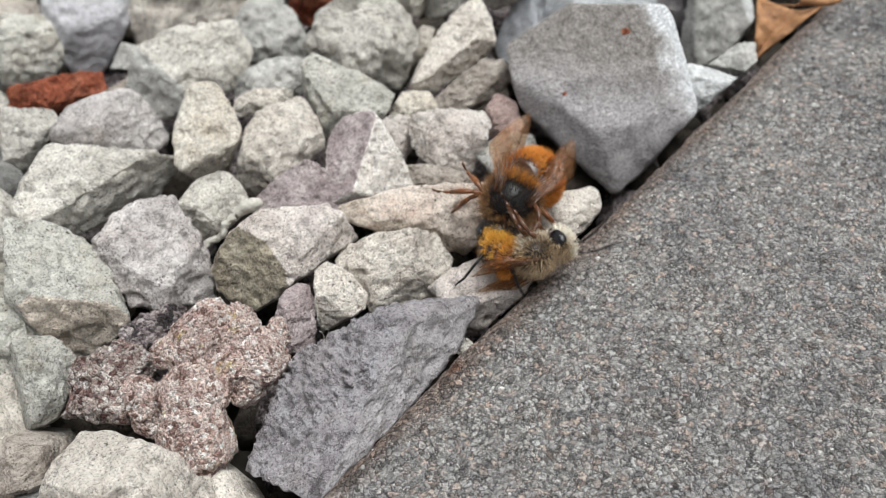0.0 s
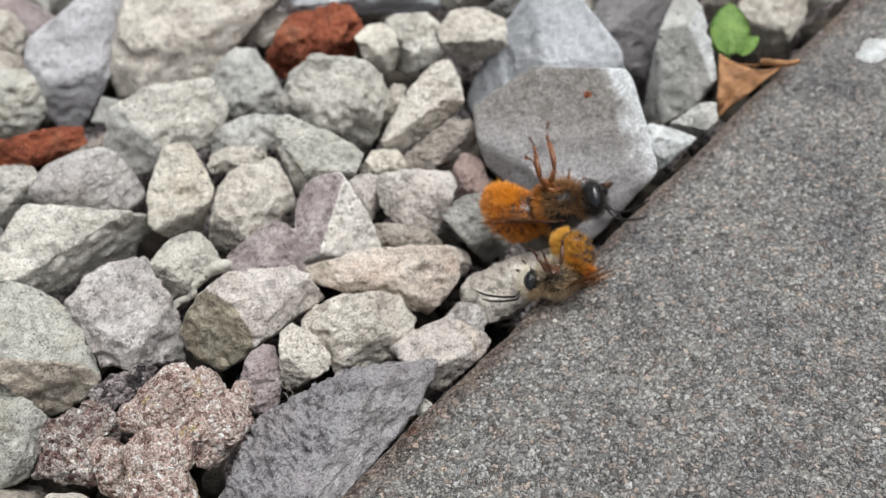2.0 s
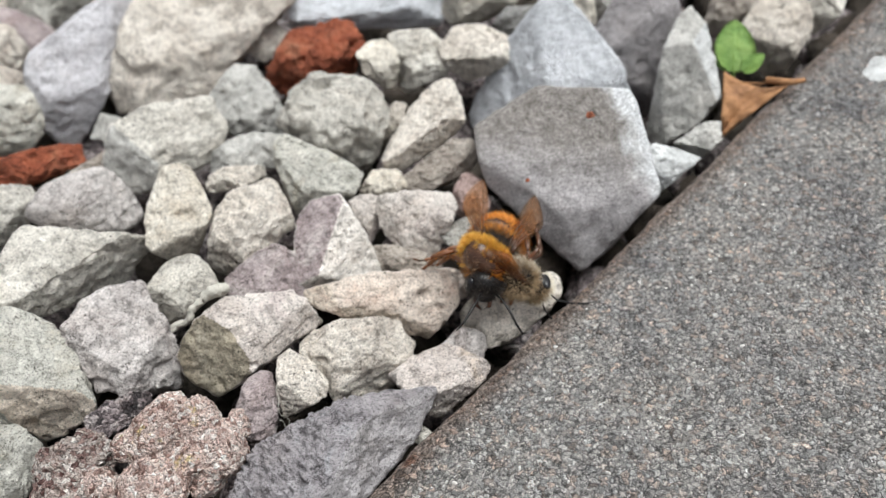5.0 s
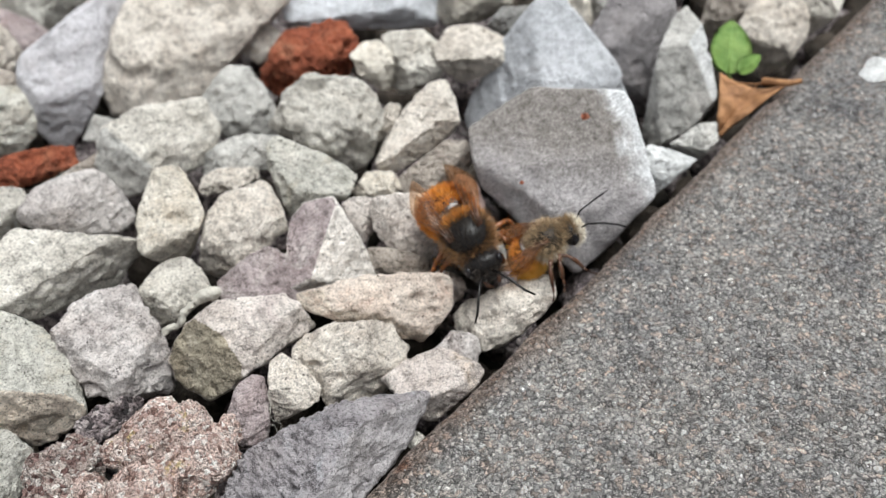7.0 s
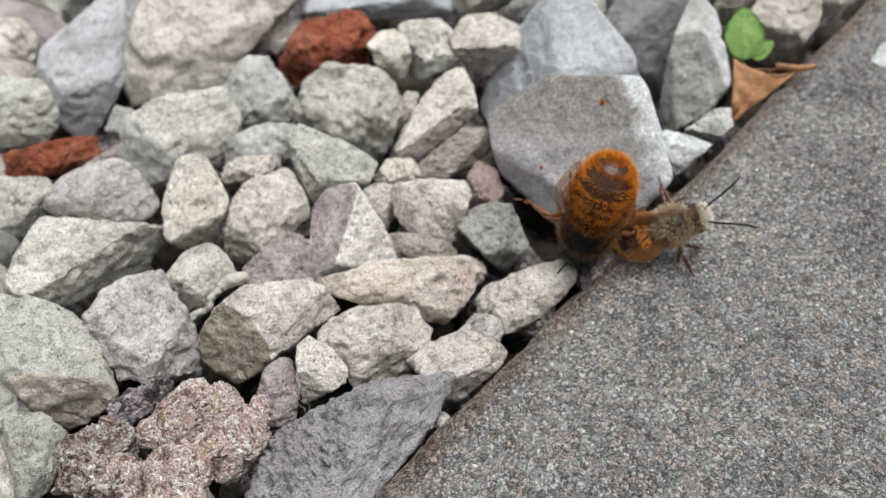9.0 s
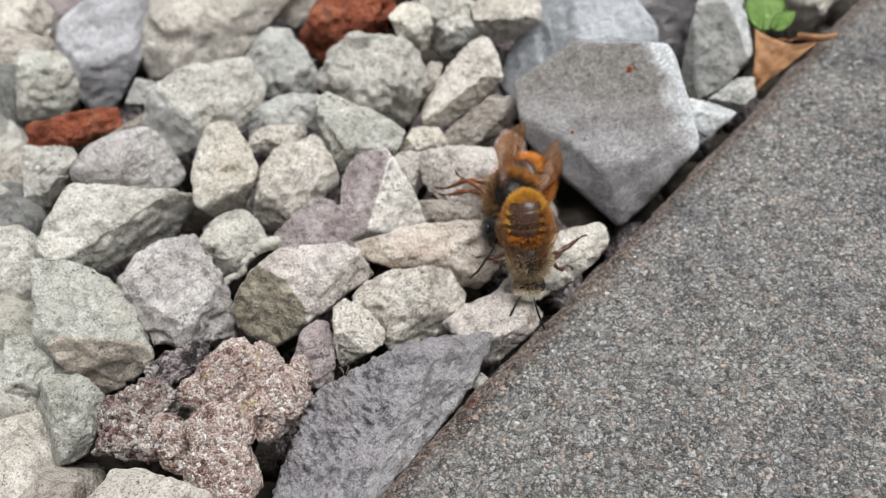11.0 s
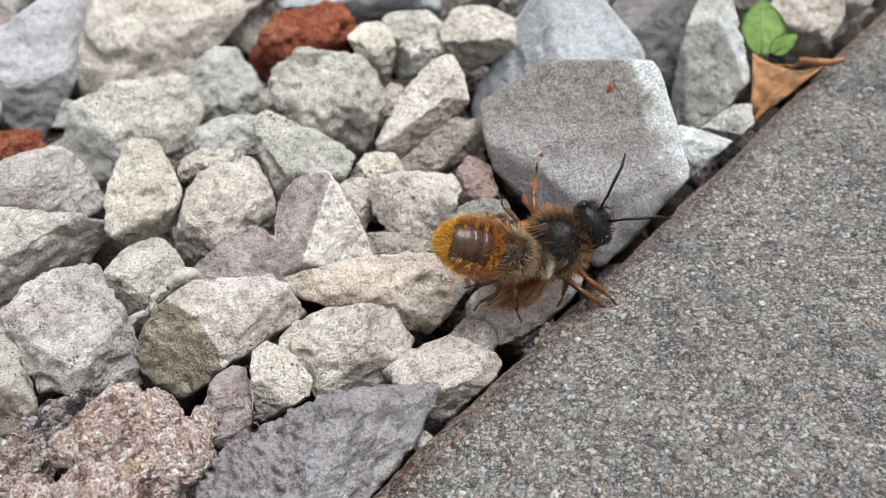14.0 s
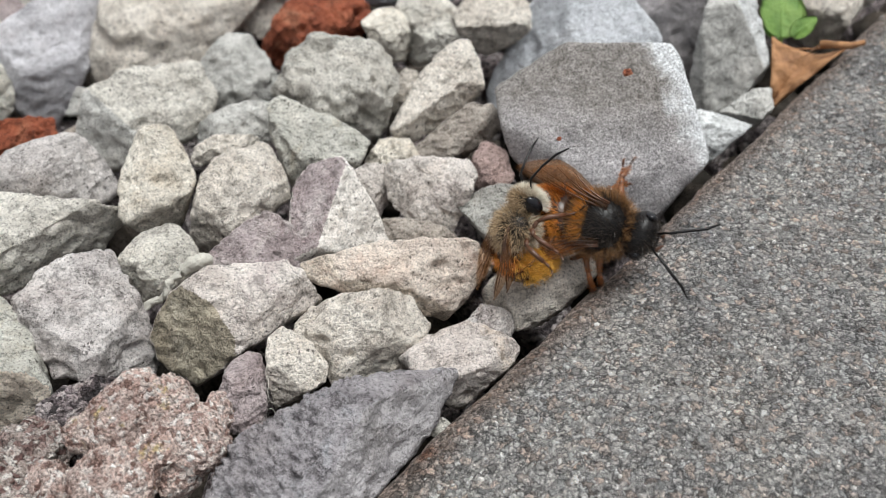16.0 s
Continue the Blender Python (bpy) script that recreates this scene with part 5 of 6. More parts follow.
# ---------------------------------------------------------------- small things on and between the stones
def leaf_material(name, a, c, rough=0.5):
    m, n, l, b = nodes_of(name)
    tc = n.new("ShaderNodeTexCoord")
    t = tex(n, l, "ShaderNodeTexNoise", tc.outputs["Object"], 500, 5, 0.65)
    r = ramp(n, ((0.3, a), (0.7, c)))
    l.new(t.outputs["Fac"], r.inputs[0])
    l.new(r.outputs[0], b.inputs["Base Color"])
    b.inputs["Roughness"].default_value = rough
    bp = n.new("ShaderNodeBump")
    bp.inputs["Strength"].default_value, bp.inputs["Distance"].default_value = 0.8, 0.0007
    l.new(t.outputs["Fac"], bp.inputs["Height"])
    l.new(bp.outputs[0], b.inputs["Normal"])
    return m


GREEN = leaf_material("fresh_green_leaf", (0.13, 0.27, 0.05), (0.31, 0.47, 0.13), 0.55)
DRY = leaf_material("dry_brown_leaf", (0.13, 0.055, 0.022), (0.44, 0.225, 0.10), 0.75)
PALE = leaf_material("pale_lichen", (0.30, 0.285, 0.25), (0.58, 0.56, 0.50), 0.9)


def blade(length, width, cup, edge):
    """A leaf blade from its stalk along +x, cupped across, in millimetres."""
    bm = bmesh.new()
    rows_ = []
    for i in range(19):
        s = i / 18
        w = width * math.sin(math.pi * min(1.0, 0.04 + 0.95 * s ** 0.8)) ** 0.7
        rows_.append([bm.verts.new((s * length, w * (j / 4 - 1), cup * (abs(j / 4 - 1) ** 1.6) * w - 0.25 * cup * length * s * s
                                    + edge * math.sin(5 * s + j))) for j in range(9)])
    for a, b in zip(rows_, rows_[1:]):
        for j in range(8):
            bm.faces.new((a[j], b[j], b[j + 1], a[j + 1]))
    bmesh.ops.solidify(bm, geom=bm.faces[:], thickness=0.12)
    return bm


def seedling():
    plant = tagged(new("seedling"), "small green seedling between stones by the slab", "plant")
    plant.matrix_basis = pose(*[v * MM for v in (26.1, 82.2, 0.0)])
    for x, y, z, rx, ry, rz, ln, wd in ((-0.4, -1.4, 0.6, 12, -33, 77, 5.6, 2.0), (0.5, -1.8, 0.8, 12, -36, 21, 2.5, 1.0), (-0.8, -0.7, 0.3, 12, -31, 129, 2.2, 0.8)):
        leaf = part("leaf", scaled(blade(ln, wd, 0.22, 0.04)), GREEN, plant)
        leaf.matrix_basis = pose(x * MM, y * MM, z * MM, rx, ry, rz)
        bm = bmesh.new()
        tube(bm, [(0.1, 0, 0.05), (ln * 0.5, 0, 0.0), (ln * 0.92, 0, -0.2 * 0.22 * ln)], (0.1, 0.08, 0.03), 6)
        part("midrib", scaled(bm), GREEN, leaf)
    bm = bmesh.new()
    tube(bm, [(0, 0, -5), (0.2, 0.1, -2), (0, 0, 0.3)], (0.3, 0.26, 0.2), 8)
    part("stem", scaled(bm), GREEN, plant)


def dry_leaf():
    a, b, c = [Vector(p) for p in ((24.7, 80.2, 1.2), (30.3, 77.7, 0.9), (24.3, 76.3, -3.5))]
    leaf = tagged(new("dry_leaf"), "curled dry brown leaf caught against the slab edge", "leaf")
    leaf.matrix_basis = pose(a.x * MM, a.y * MM, a.z * MM)
    n = (b - a).cross(c - a).normalized()
    bm = bmesh.new()
    grid = []
    for i in range(15):
        row = []
        for j in range(15):
            u, v = i / 14, j / 14
            p = (b - a) * u * (1 - v) + (c - a) * v
            bulge = 1.1 * math.sin(math.pi * u) * (1 - v) - 0.7 * math.sin(math.pi * v) + 0.22 * math.sin(11 * u + 5 * v) + 0.16 * math.sin(17 * v - 6 * u)
            inward = -0.8 * math.sin(math.pi * u) * (1 - v)
            row.append(bm.verts.new(p + n * bulge + (c - a).normalized() * inward * -1))
        grid.append(row)
    for i in range(14):
        for j in range(14):
            bm.faces.new((grid[i][j], grid[i + 1][j], grid[i + 1][j + 1], grid[i][j + 1]))
    bmesh.ops.remove_doubles(bm, verts=bm.verts[:], dist=0.01)
    bmesh.ops.solidify(bm, geom=bm.faces[:], thickness=0.15)
    part("blade", scaled(bm), DRY, leaf)
    bm = bmesh.new()
    d = (b - a).normalized()
    tube(bm, [(b - a) - d * 2.2, (b - a) + d * 0.2 + Vector((0, 0, 0.3)), (b - a) + d * 1.2 + Vector((0, 0, 0.8))], (0.35, 0.3, 0.22), 8)
    part("stalk", scaled(bm), DRY, leaf)
    for k, v0 in enumerate((0.12, 0.35)):
        bm = bmesh.new()
        tube(bm, [(b - a) * u * (1 - v0 * u) + (c - a) * v0 * (1 - u) * 1.2 + n * (1.1 * math.sin(math.pi * u) * (1 - v0) - 0.7 * math.sin(math.pi * v0) + 0.02) for u in (0.05, 0.3, 0.6, 0.9)],
             (0.03, 0.05, 0.06, 0.08), 6)
        part("vein", scaled(bm), DRY, leaf)


def crumb(name, at, size, look_, label, category, seed):
    P, tri, index = chipped([(70 * i, size) for i in range(5)], size * 0.8, seed, level=4, crag=0.4 * size)
    ob = new(name, mesh_of(name, P * MM, tri, [STONE[look_]]))
    ob.matrix_basis = pose(at[0] * MM, at[1] * MM, at[2] * MM)
    tagged(ob, label, category)


def twig():
    a, b = [Vector(p) for p in ((-22.2, 50.4, 1.5), (-17.8, 53.2, 3.2))]
    bm = bmesh.new()
    pts, rad = [], []
    for i in range(26):
        s = i / 25
        pts.append((b - a) * s + Vector((0.2 * math.sin(7 * s), 0.2 * math.cos(9 * s), 0.5 * math.sin(3 * s) + 0.1 * math.sin(17 * s))))
        rad.append((0.22 + 0.42 * s * s) * (1.0 + 0.07 * math.sin(i * 2.3)) * (1.0 if i < 25 else 0.5))
    tube(bm, pts, rad, 12)
    for v in bm.verts:
        v.co += noise.noise_vector(v.co * 0.9) * 0.30 + noise.noise_vector(v.co * 2.6) * 0.20 + noise.noise_vector(v.co * 6.0) * 0.12
    ob = part("twig", scaled(bm), PALE, None)
    ob.matrix_basis = pose(a.x * MM, a.y * MM, a.z * MM)
    tagged(ob, "knobbly pale lichen-crusted twig lying between stones", "twig")


def splash():
    """A thin white spot dried on the slab."""
    bm = bmesh.new()
    rim = []
    for i in range(28):
        a = 6.2832 * i / 28
        r = 1.9 + 0.8 * noise.noise(Vector((math.cos(a) * 1.3, math.sin(a) * 1.3, 4)))
        rim.append((math.cos(a) * r * 1.3, math.sin(a) * r * 0.8))
    top = [bm.verts.new((x * 0.8, y * 0.8, 0.16)) for x, y in rim]
    low = [bm.verts.new((x, y, -0.2)) for x, y in rim]
    bm.faces.new(top)
    for i in range(28):
        bm.faces.new((low[i], low[(i + 1) % 28], top[(i + 1) % 28], top[i]))
    ob = part("white_spot", scaled(bm), STONE["bluewhite"], None)
    ob.matrix_basis = pose(*[v * MM for v in (39.6, 80.5, 0.1)], 0, 0, 40)
    tagged(ob, "dried white splash on the concrete slab", "stain")


def fibre(points, label):
    bm = bmesh.new()
    p0 = Vector(points[0])
    fine = []
    for i in range(len(points) - 1):
        for j in range(6):
            s = j / 6
            fine.append(Vector(points[i]).lerp(Vector(points[i + 1]), s) - p0 + Vector((0.1 * math.sin(3 * s * (i + 1)), 0.08 * math.sin(5 * s), 0.12 * math.sin(3.14 * s))))
    tube(bm, fine, [0.022] * len(fine), 5)
    ob = part("fibre", scaled(bm), PALE, None)
    ob.matrix_basis = pose(p0.x * MM, p0.y * MM, p0.z * MM)
    tagged(ob, label, "fibre")


seedling()
dry_leaf()
crumb("brick_crumb", (11.0, 69.2, 5.2), 0.42, "red", "tiny red brick crumb lying on the grey block", "crumb", 71)
crumb("brick_crumb", (5.3, 61.1, 5.2), 0.15, "red", "speck of red brick on the grey block", "crumb", 72)
twig()
splash()
fibre(((-13.2, 46.8, 2.2), (-13.2, 44.3, 1.6), (-12.6, 42.4, 1.2), (-12.2, 42.6, 0.5)), "fine pale fibre stuck in the gap between stones")
fibre(((-12.9, 42.6, 0.5), (-12.7, 42.6, -0.5), (-12.0, 42.7, 0.5)), "thin curled pale fibre in a dark gap")


# seconds, thorax in millimetres, turn of the body in degrees, bend, swing and curl of the abdomen, nod and turn of the head
FEMALE = [
    (0.00, 0.6, 50.3, 4.2, -24, 28, -122, 45, 40, 30, -14, 16),
    (0.15, 0.8, 52.3, 4.2, 6, 14, -97, 39, 29, 28, -12, 11),
    (0.25, 0.9, 54.0, 4.2, -17, 30, -87, 60, 21, 25, -19, 9),
    (0.35, 1.2, 54.9, 4.2, 15, 23, -64, 35, 12, 25, -10, 5),
    (0.50, 2.9, 57.0, 4.2, 30, 17, -39, 35, 0, 25, -10, 0),
    (0.65, 3.4, 55.3, 4.2, 42, 12, -30, 40, 3, 19, -12, 1),
    (0.75, 3.9, 53.6, 4.2, 39, -1, 0, 23, -1, 24, -6, -1),
    (0.85, 3.3, 51.6, 4.1, 38, -6, -1, 23, 1, 17, -6, 0),
    (1.00, 2.1, 49.2, 4.0, 46, -6, 5, 15, 0, 10, -3, 0),
    (1.15, 1.1, 50.8, 4.0, 19, -5, 25, 2, 2, 11, 1, 1),
    (1.25, 1.0, 52.1, 4.0, 21, -31, 52, 7, 8, 7, -1, 3),
    (1.35, 2.2, 53.1, 3.9, 8, -12, 87, -2, 4, 2, 3, 1),
    (1.50, 3.7, 54.6, 3.5, -4, -14, 109, 0, 0, -5, 2, 0),
    (1.65, 3.8, 55.1, 3.9, 15, -40, 93, -15, 1, 10, 7, 0),
    (1.75, 4.8, 55.7, 4.0, 50, -38, 48, 5, -20, 17, 0, -8),
    (1.85, 6.0, 56.0, 4.1, 105, -19, 27, -3, -10, 34, 3, -4),
    (2.00, 7.5, 56.1, 4.2, 124, -12, -1, 0, -15, 50, 2, -6),
    (2.15, 6.3, 56.4, 4.2, 119, 11, -16, -1, -3, 42, 2, -1),
    (2.25, 5.3, 56.3, 4.2, 73, 17, -40, 17, -3, 39, -4, -1),
    (2.35, 5.3, 55.1, 4.2, 29, 43, -75, 15, 5, 14, -3, 2),
    (2.50, 5.7, 54.0, 4.2, 0, 35, -92, 25, 0, 15, -7, 0),
    (2.65, 4.7, 53.9, 4.2, -20, 28, -119, 26, -7, 5, -7, -3),
    (2.75, 4.4, 53.9, 4.2, -33, 27, -153, 21, -2, 17, -5, -1),
    (2.85, 3.5, 54.5, 4.2, -37, -4, 173, 18, -1, 18, -4, -0),
    (3.00, 2.0, 55.3, 4.2, -34, -21, 161, 15, 0, 15, -3, 0),
    (3.15, 2.5, 53.8, 4.2, -52, 22, 165, 18, -12, 8, -4, -5),
    (3.25, 2.7, 53.0, 4.3, -77, 18, 167, 7, 6, -5, -0, 3),
    (3.35, 2.9, 53.1, 4.3, -87, 69, -175, -5, 12, -6, 4, 5),
    (3.50, 3.6, 51.4, 4.5, 160, 76, 75, -15, 0, -10, 7, 0),
    (3.65, 3.6, 52.6, 4.3, 64, 78, -26, 5, 13, -8, 0, 5),
    (3.75, 3.6, 53.0, 4.2, -1, 49, -82, 24, 8, 7, -6, 3),
    (3.85, 3.3, 53.5, 4.2, -17, 18, -111, 43, 30, 20, -13, 12),
    (4.00, 2.8, 54.3, 4.0, -17, 4, -107, 55, 20, 30, -17, 8),
    (4.30, 2.3, 54.4, 4.0, -20, -3, -111, 57, 27, 30, -18, 11),
    (4.60, 2.1, 54.3, 4.1, -10, 9, -101, 43, 24, 31, -13, 10),
    (4.90, 2.1, 54.1, 4.1, -21, 3, -106, 47, 38, 29, -14, 15),
    (5.20, 2.3, 53.9, 4.2, -3, 26, -80, 56, 29, 37, -18, 11),
    (5.50, 1.7, 54.7, 4.2, 0, 18, -69, 49, 55, 34, -15, 22),
    (5.80, 1.0, 55.6, 4.2, 27, 16, -77, 44, 53, 47, -13, 21),
    (6.10, 0.3, 56.3, 4.2, 23, 34, -64, 34, 63, 39, -10, 25),
    (6.50, 0.1, 56.7, 4.2, 17, 20, -66, 35, 65, 35, -10, 26),
    (6.65, 0.8, 55.3, 4.2, 14, 23, -64, 44, 44, 38, -13, 17),
    (6.75, 1.6, 54.7, 4.2, 10, 14, -72, 25, 26, 34, -7, 10),
    (6.85, 1.9, 55.4, 4.2, 25, 21, -48, 33, 3, 22, -9, 1),
    (7.00, 1.0, 56.3, 4.2, 20, 21, -61, 30, -15, 20, -8, -6),
    (7.15, 1.3, 55.0, 4.2, 14, 28, -55, 32, -12, 26, -9, -5),
    (7.25, 1.7, 54.1, 4.2, 37, 0, -28, 22, -9, 18, -6, -3),
    (7.35, 2.9, 53.4, 4.2, 43, 1, -14, 21, -16, 15, -5, -6),
    (7.50, 4.7, 52.5, 4.2, 46, -12, 4, 20, 0, 15, -5, 0),
    (7.65, 3.6, 51.7, 4.2, 31, -22, 26, 9, 5, 14, -1, 2),
    (7.75, 2.9, 50.9, 4.2, 32, -28, 26, 12, 8, 14, -2, 3),
    (7.85, 2.4, 50.1, 4.2, 36, -55, 41, 28, 9, 11, -8, 4),
    (8.00, 1.9, 49.6, 4.2, 23, -52, 60, 25, 20, 15, -7, 8),
    (8.15, 0.8, 50.2, 4.2, -37, -49, 136, 23, 10, 7, -6, 4),
    (8.25, 0.2, 49.7, 4.3, -43, -9, 144, 17, 13, 7, -4, 5),
    (8.35, 0.6, 48.4, 4.3, -30, 14, -165, 13, 8, -4, -2, 3),
    (8.50, 1.0, 47.1, 4.5, -35, 37, -145, 8, 0, 0, -1, 0),
    (8.65, 4.1, 50.4, 4.3, -25, 45, -148, 1, -4, 3, 2, -2),
    (8.75, 5.9, 53.0, 4.3, -30, 69, -148, 8, 0, 5, -1, 0),
    (8.85, 6.6, 54.0, 4.2, -44, 72, -159, 9, 1, -2, -1, 1),
    (9.00, 8.3, 54.7, 4.2, -80, 74, 169, 0, 0, 0, 2, 0),
    (9.30, 7.2, 54.6, 4.2, -101, 72, 143, 1, 1, 9, 2, 1),
    (9.60, 5.5, 54.1, 4.2, -48, 81, -138, 2, 17, 8, 1, 7),
    (9.90, 3.7, 53.7, 4.2, -68, 49, -172, 10, 27, 4, -1, 11),
    (10.20, 2.1, 53.6, 4.2, 17, 57, -109, 21, 12, 11, -5, 5),
    (10.50, 1.3, 54.0, 4.1, -30, 20, -136, 31, 32, 9, -9, 13),
    (10.80, 0.6, 54.6, 4.1, -36, 40, -132, 42, 54, 24, -13, 21),
    (11.10, -0.1, 55.3, 4.1, -28, 17, -115, 47, 53, 31, -15, 21),
    (11.50, -0.3, 56.4, 4.0, -21, 21, -116, 45, 55, 30, -14, 22),
    (11.65, 1.1, 55.3, 4.2, -16, 30, -109, 37, 33, 16, -11, 13),
    (11.75, 3.0, 55.6, 4.3, -5, 25, -97, 34, 22, 37, -10, 9),
    (11.85, 6.2, 56.7, 4.5, 33, 29, -63, 24, -0, 21, -6, -0),
    (12.00, 9.8, 57.2, 5.0, 38, 33, -52, 15, -10, 10, -3, -4),
    (12.15, 7.3, 57.7, 4.6, 25, 10, -64, 15, 1, 8, -3, 0),
    (12.25, 5.5, 56.5, 4.6, 13, 47, -68, 24, 4, 16, -6, 1),
    (12.35, 4.1, 54.1, 4.8, 20, 26, -64, 22, 2, 21, -6, 1),
    (12.50, 3.1, 52.6, 4.8, 13, 26, -76, 30, 0, 20, -8, 0),
    (12.65, 2.9, 54.3, 4.4, 29, 22, -81, 39, -0, 23, -12, -0),
    (12.75, 2.0, 56.4, 4.3, 18, 32, -73, 39, -10, 17, -12, -4),
    (12.85, 1.0, 57.4, 4.2, 29, 14, -74, 38, 11, 25, -11, 5),
    (13.00, 0.0, 57.9, 4.0, 22, 14, -65, 50, 10, 25, -16, 4),
    (13.15, 2.3, 55.6, 4.3, 23, 6, -30, 46, 4, 33, -14, 2),
    (13.25, 3.5, 53.6, 4.5, 38, -16, -0, 29, 10, 18, -8, 4),
    (13.35, 2.5, 51.6, 4.8, 21, -32, 61, 24, 2, 6, -6, 1),
    (13.50, 1.1, 48.7, 5.6, 2, -36, 89, 10, 0, 15, -2, 0),
    (13.65, 2.0, 50.9, 4.7, 14, -34, 73, 20, 0, 16, -5, 0),
    (13.75, 3.8, 52.8, 4.0, 16, -28, 53, 22, -0, 22, -6, -0),
    (13.85, 5.0, 53.2, 3.9, 54, -27, 20, 42, 20, 33, -13, 8),
    (14.00, 5.6, 52.9, 4.0, 50, -26, 7, 40, 15, 30, -12, 6),
    (14.15, 4.5, 51.9, 4.1, 38, -40, 41, 39, 5, 43, -12, 2),
    (14.25, 3.5, 51.5, 4.2, 23, -36, 63, 32, 8, 38, -9, 3),
    (14.35, 2.5, 51.7, 4.2, -34, -39, 139, 17, -5, 52, -4, -2),
    (14.50, 2.1, 52.3, 4.2, -47, -27, 162, 15, -10, 50, -3, -4),
    (14.65, -0.1, 51.4, 4.2, -38, -26, 165, 17, -2, 37, -4, -1),
    (14.75, -2.3, 49.0, 4.2, -55, -34, 160, 14, -4, 38, -3, -2),
    (14.85, -4.0, 47.8, 4.2, -47, -33, 157, 22, -12, 19, -6, -5),
    (15.00, -5.5, 47.8, 4.2, -48, -28, 175, 20, 0, 20, -5, 0),
    (15.15, -3.5, 48.2, 4.2, -26, -55, 142, 17, -4, 20, -4, -1),
    (15.25, -2.4, 48.9, 4.2, 20, -48, 73, 17, -18, 27, -4, -7),
    (15.35, -1.9, 50.6, 4.3, 51, -30, 35, 19, -18, 18, -5, -7),
    (15.50, 1.1, 54.3, 4.4, 53, -14, 5, 20, -30, 20, -5, -12),
    (15.65, 2.7, 55.5, 4.3, 59, -2, 1, 22, -29, 31, -6, -11),
    (15.75, 4.3, 55.4, 4.2, 76, -3, -8, 11, -24, 22, -2, -9),
    (15.85, 5.8, 54.5, 4.1, 44, 16, -17, 27, -21, 16, -7, -9),
    (16.00, 7.2, 53.1, 4.0, 50, 8, -20, 30, -20, 25, -8, -8),
]
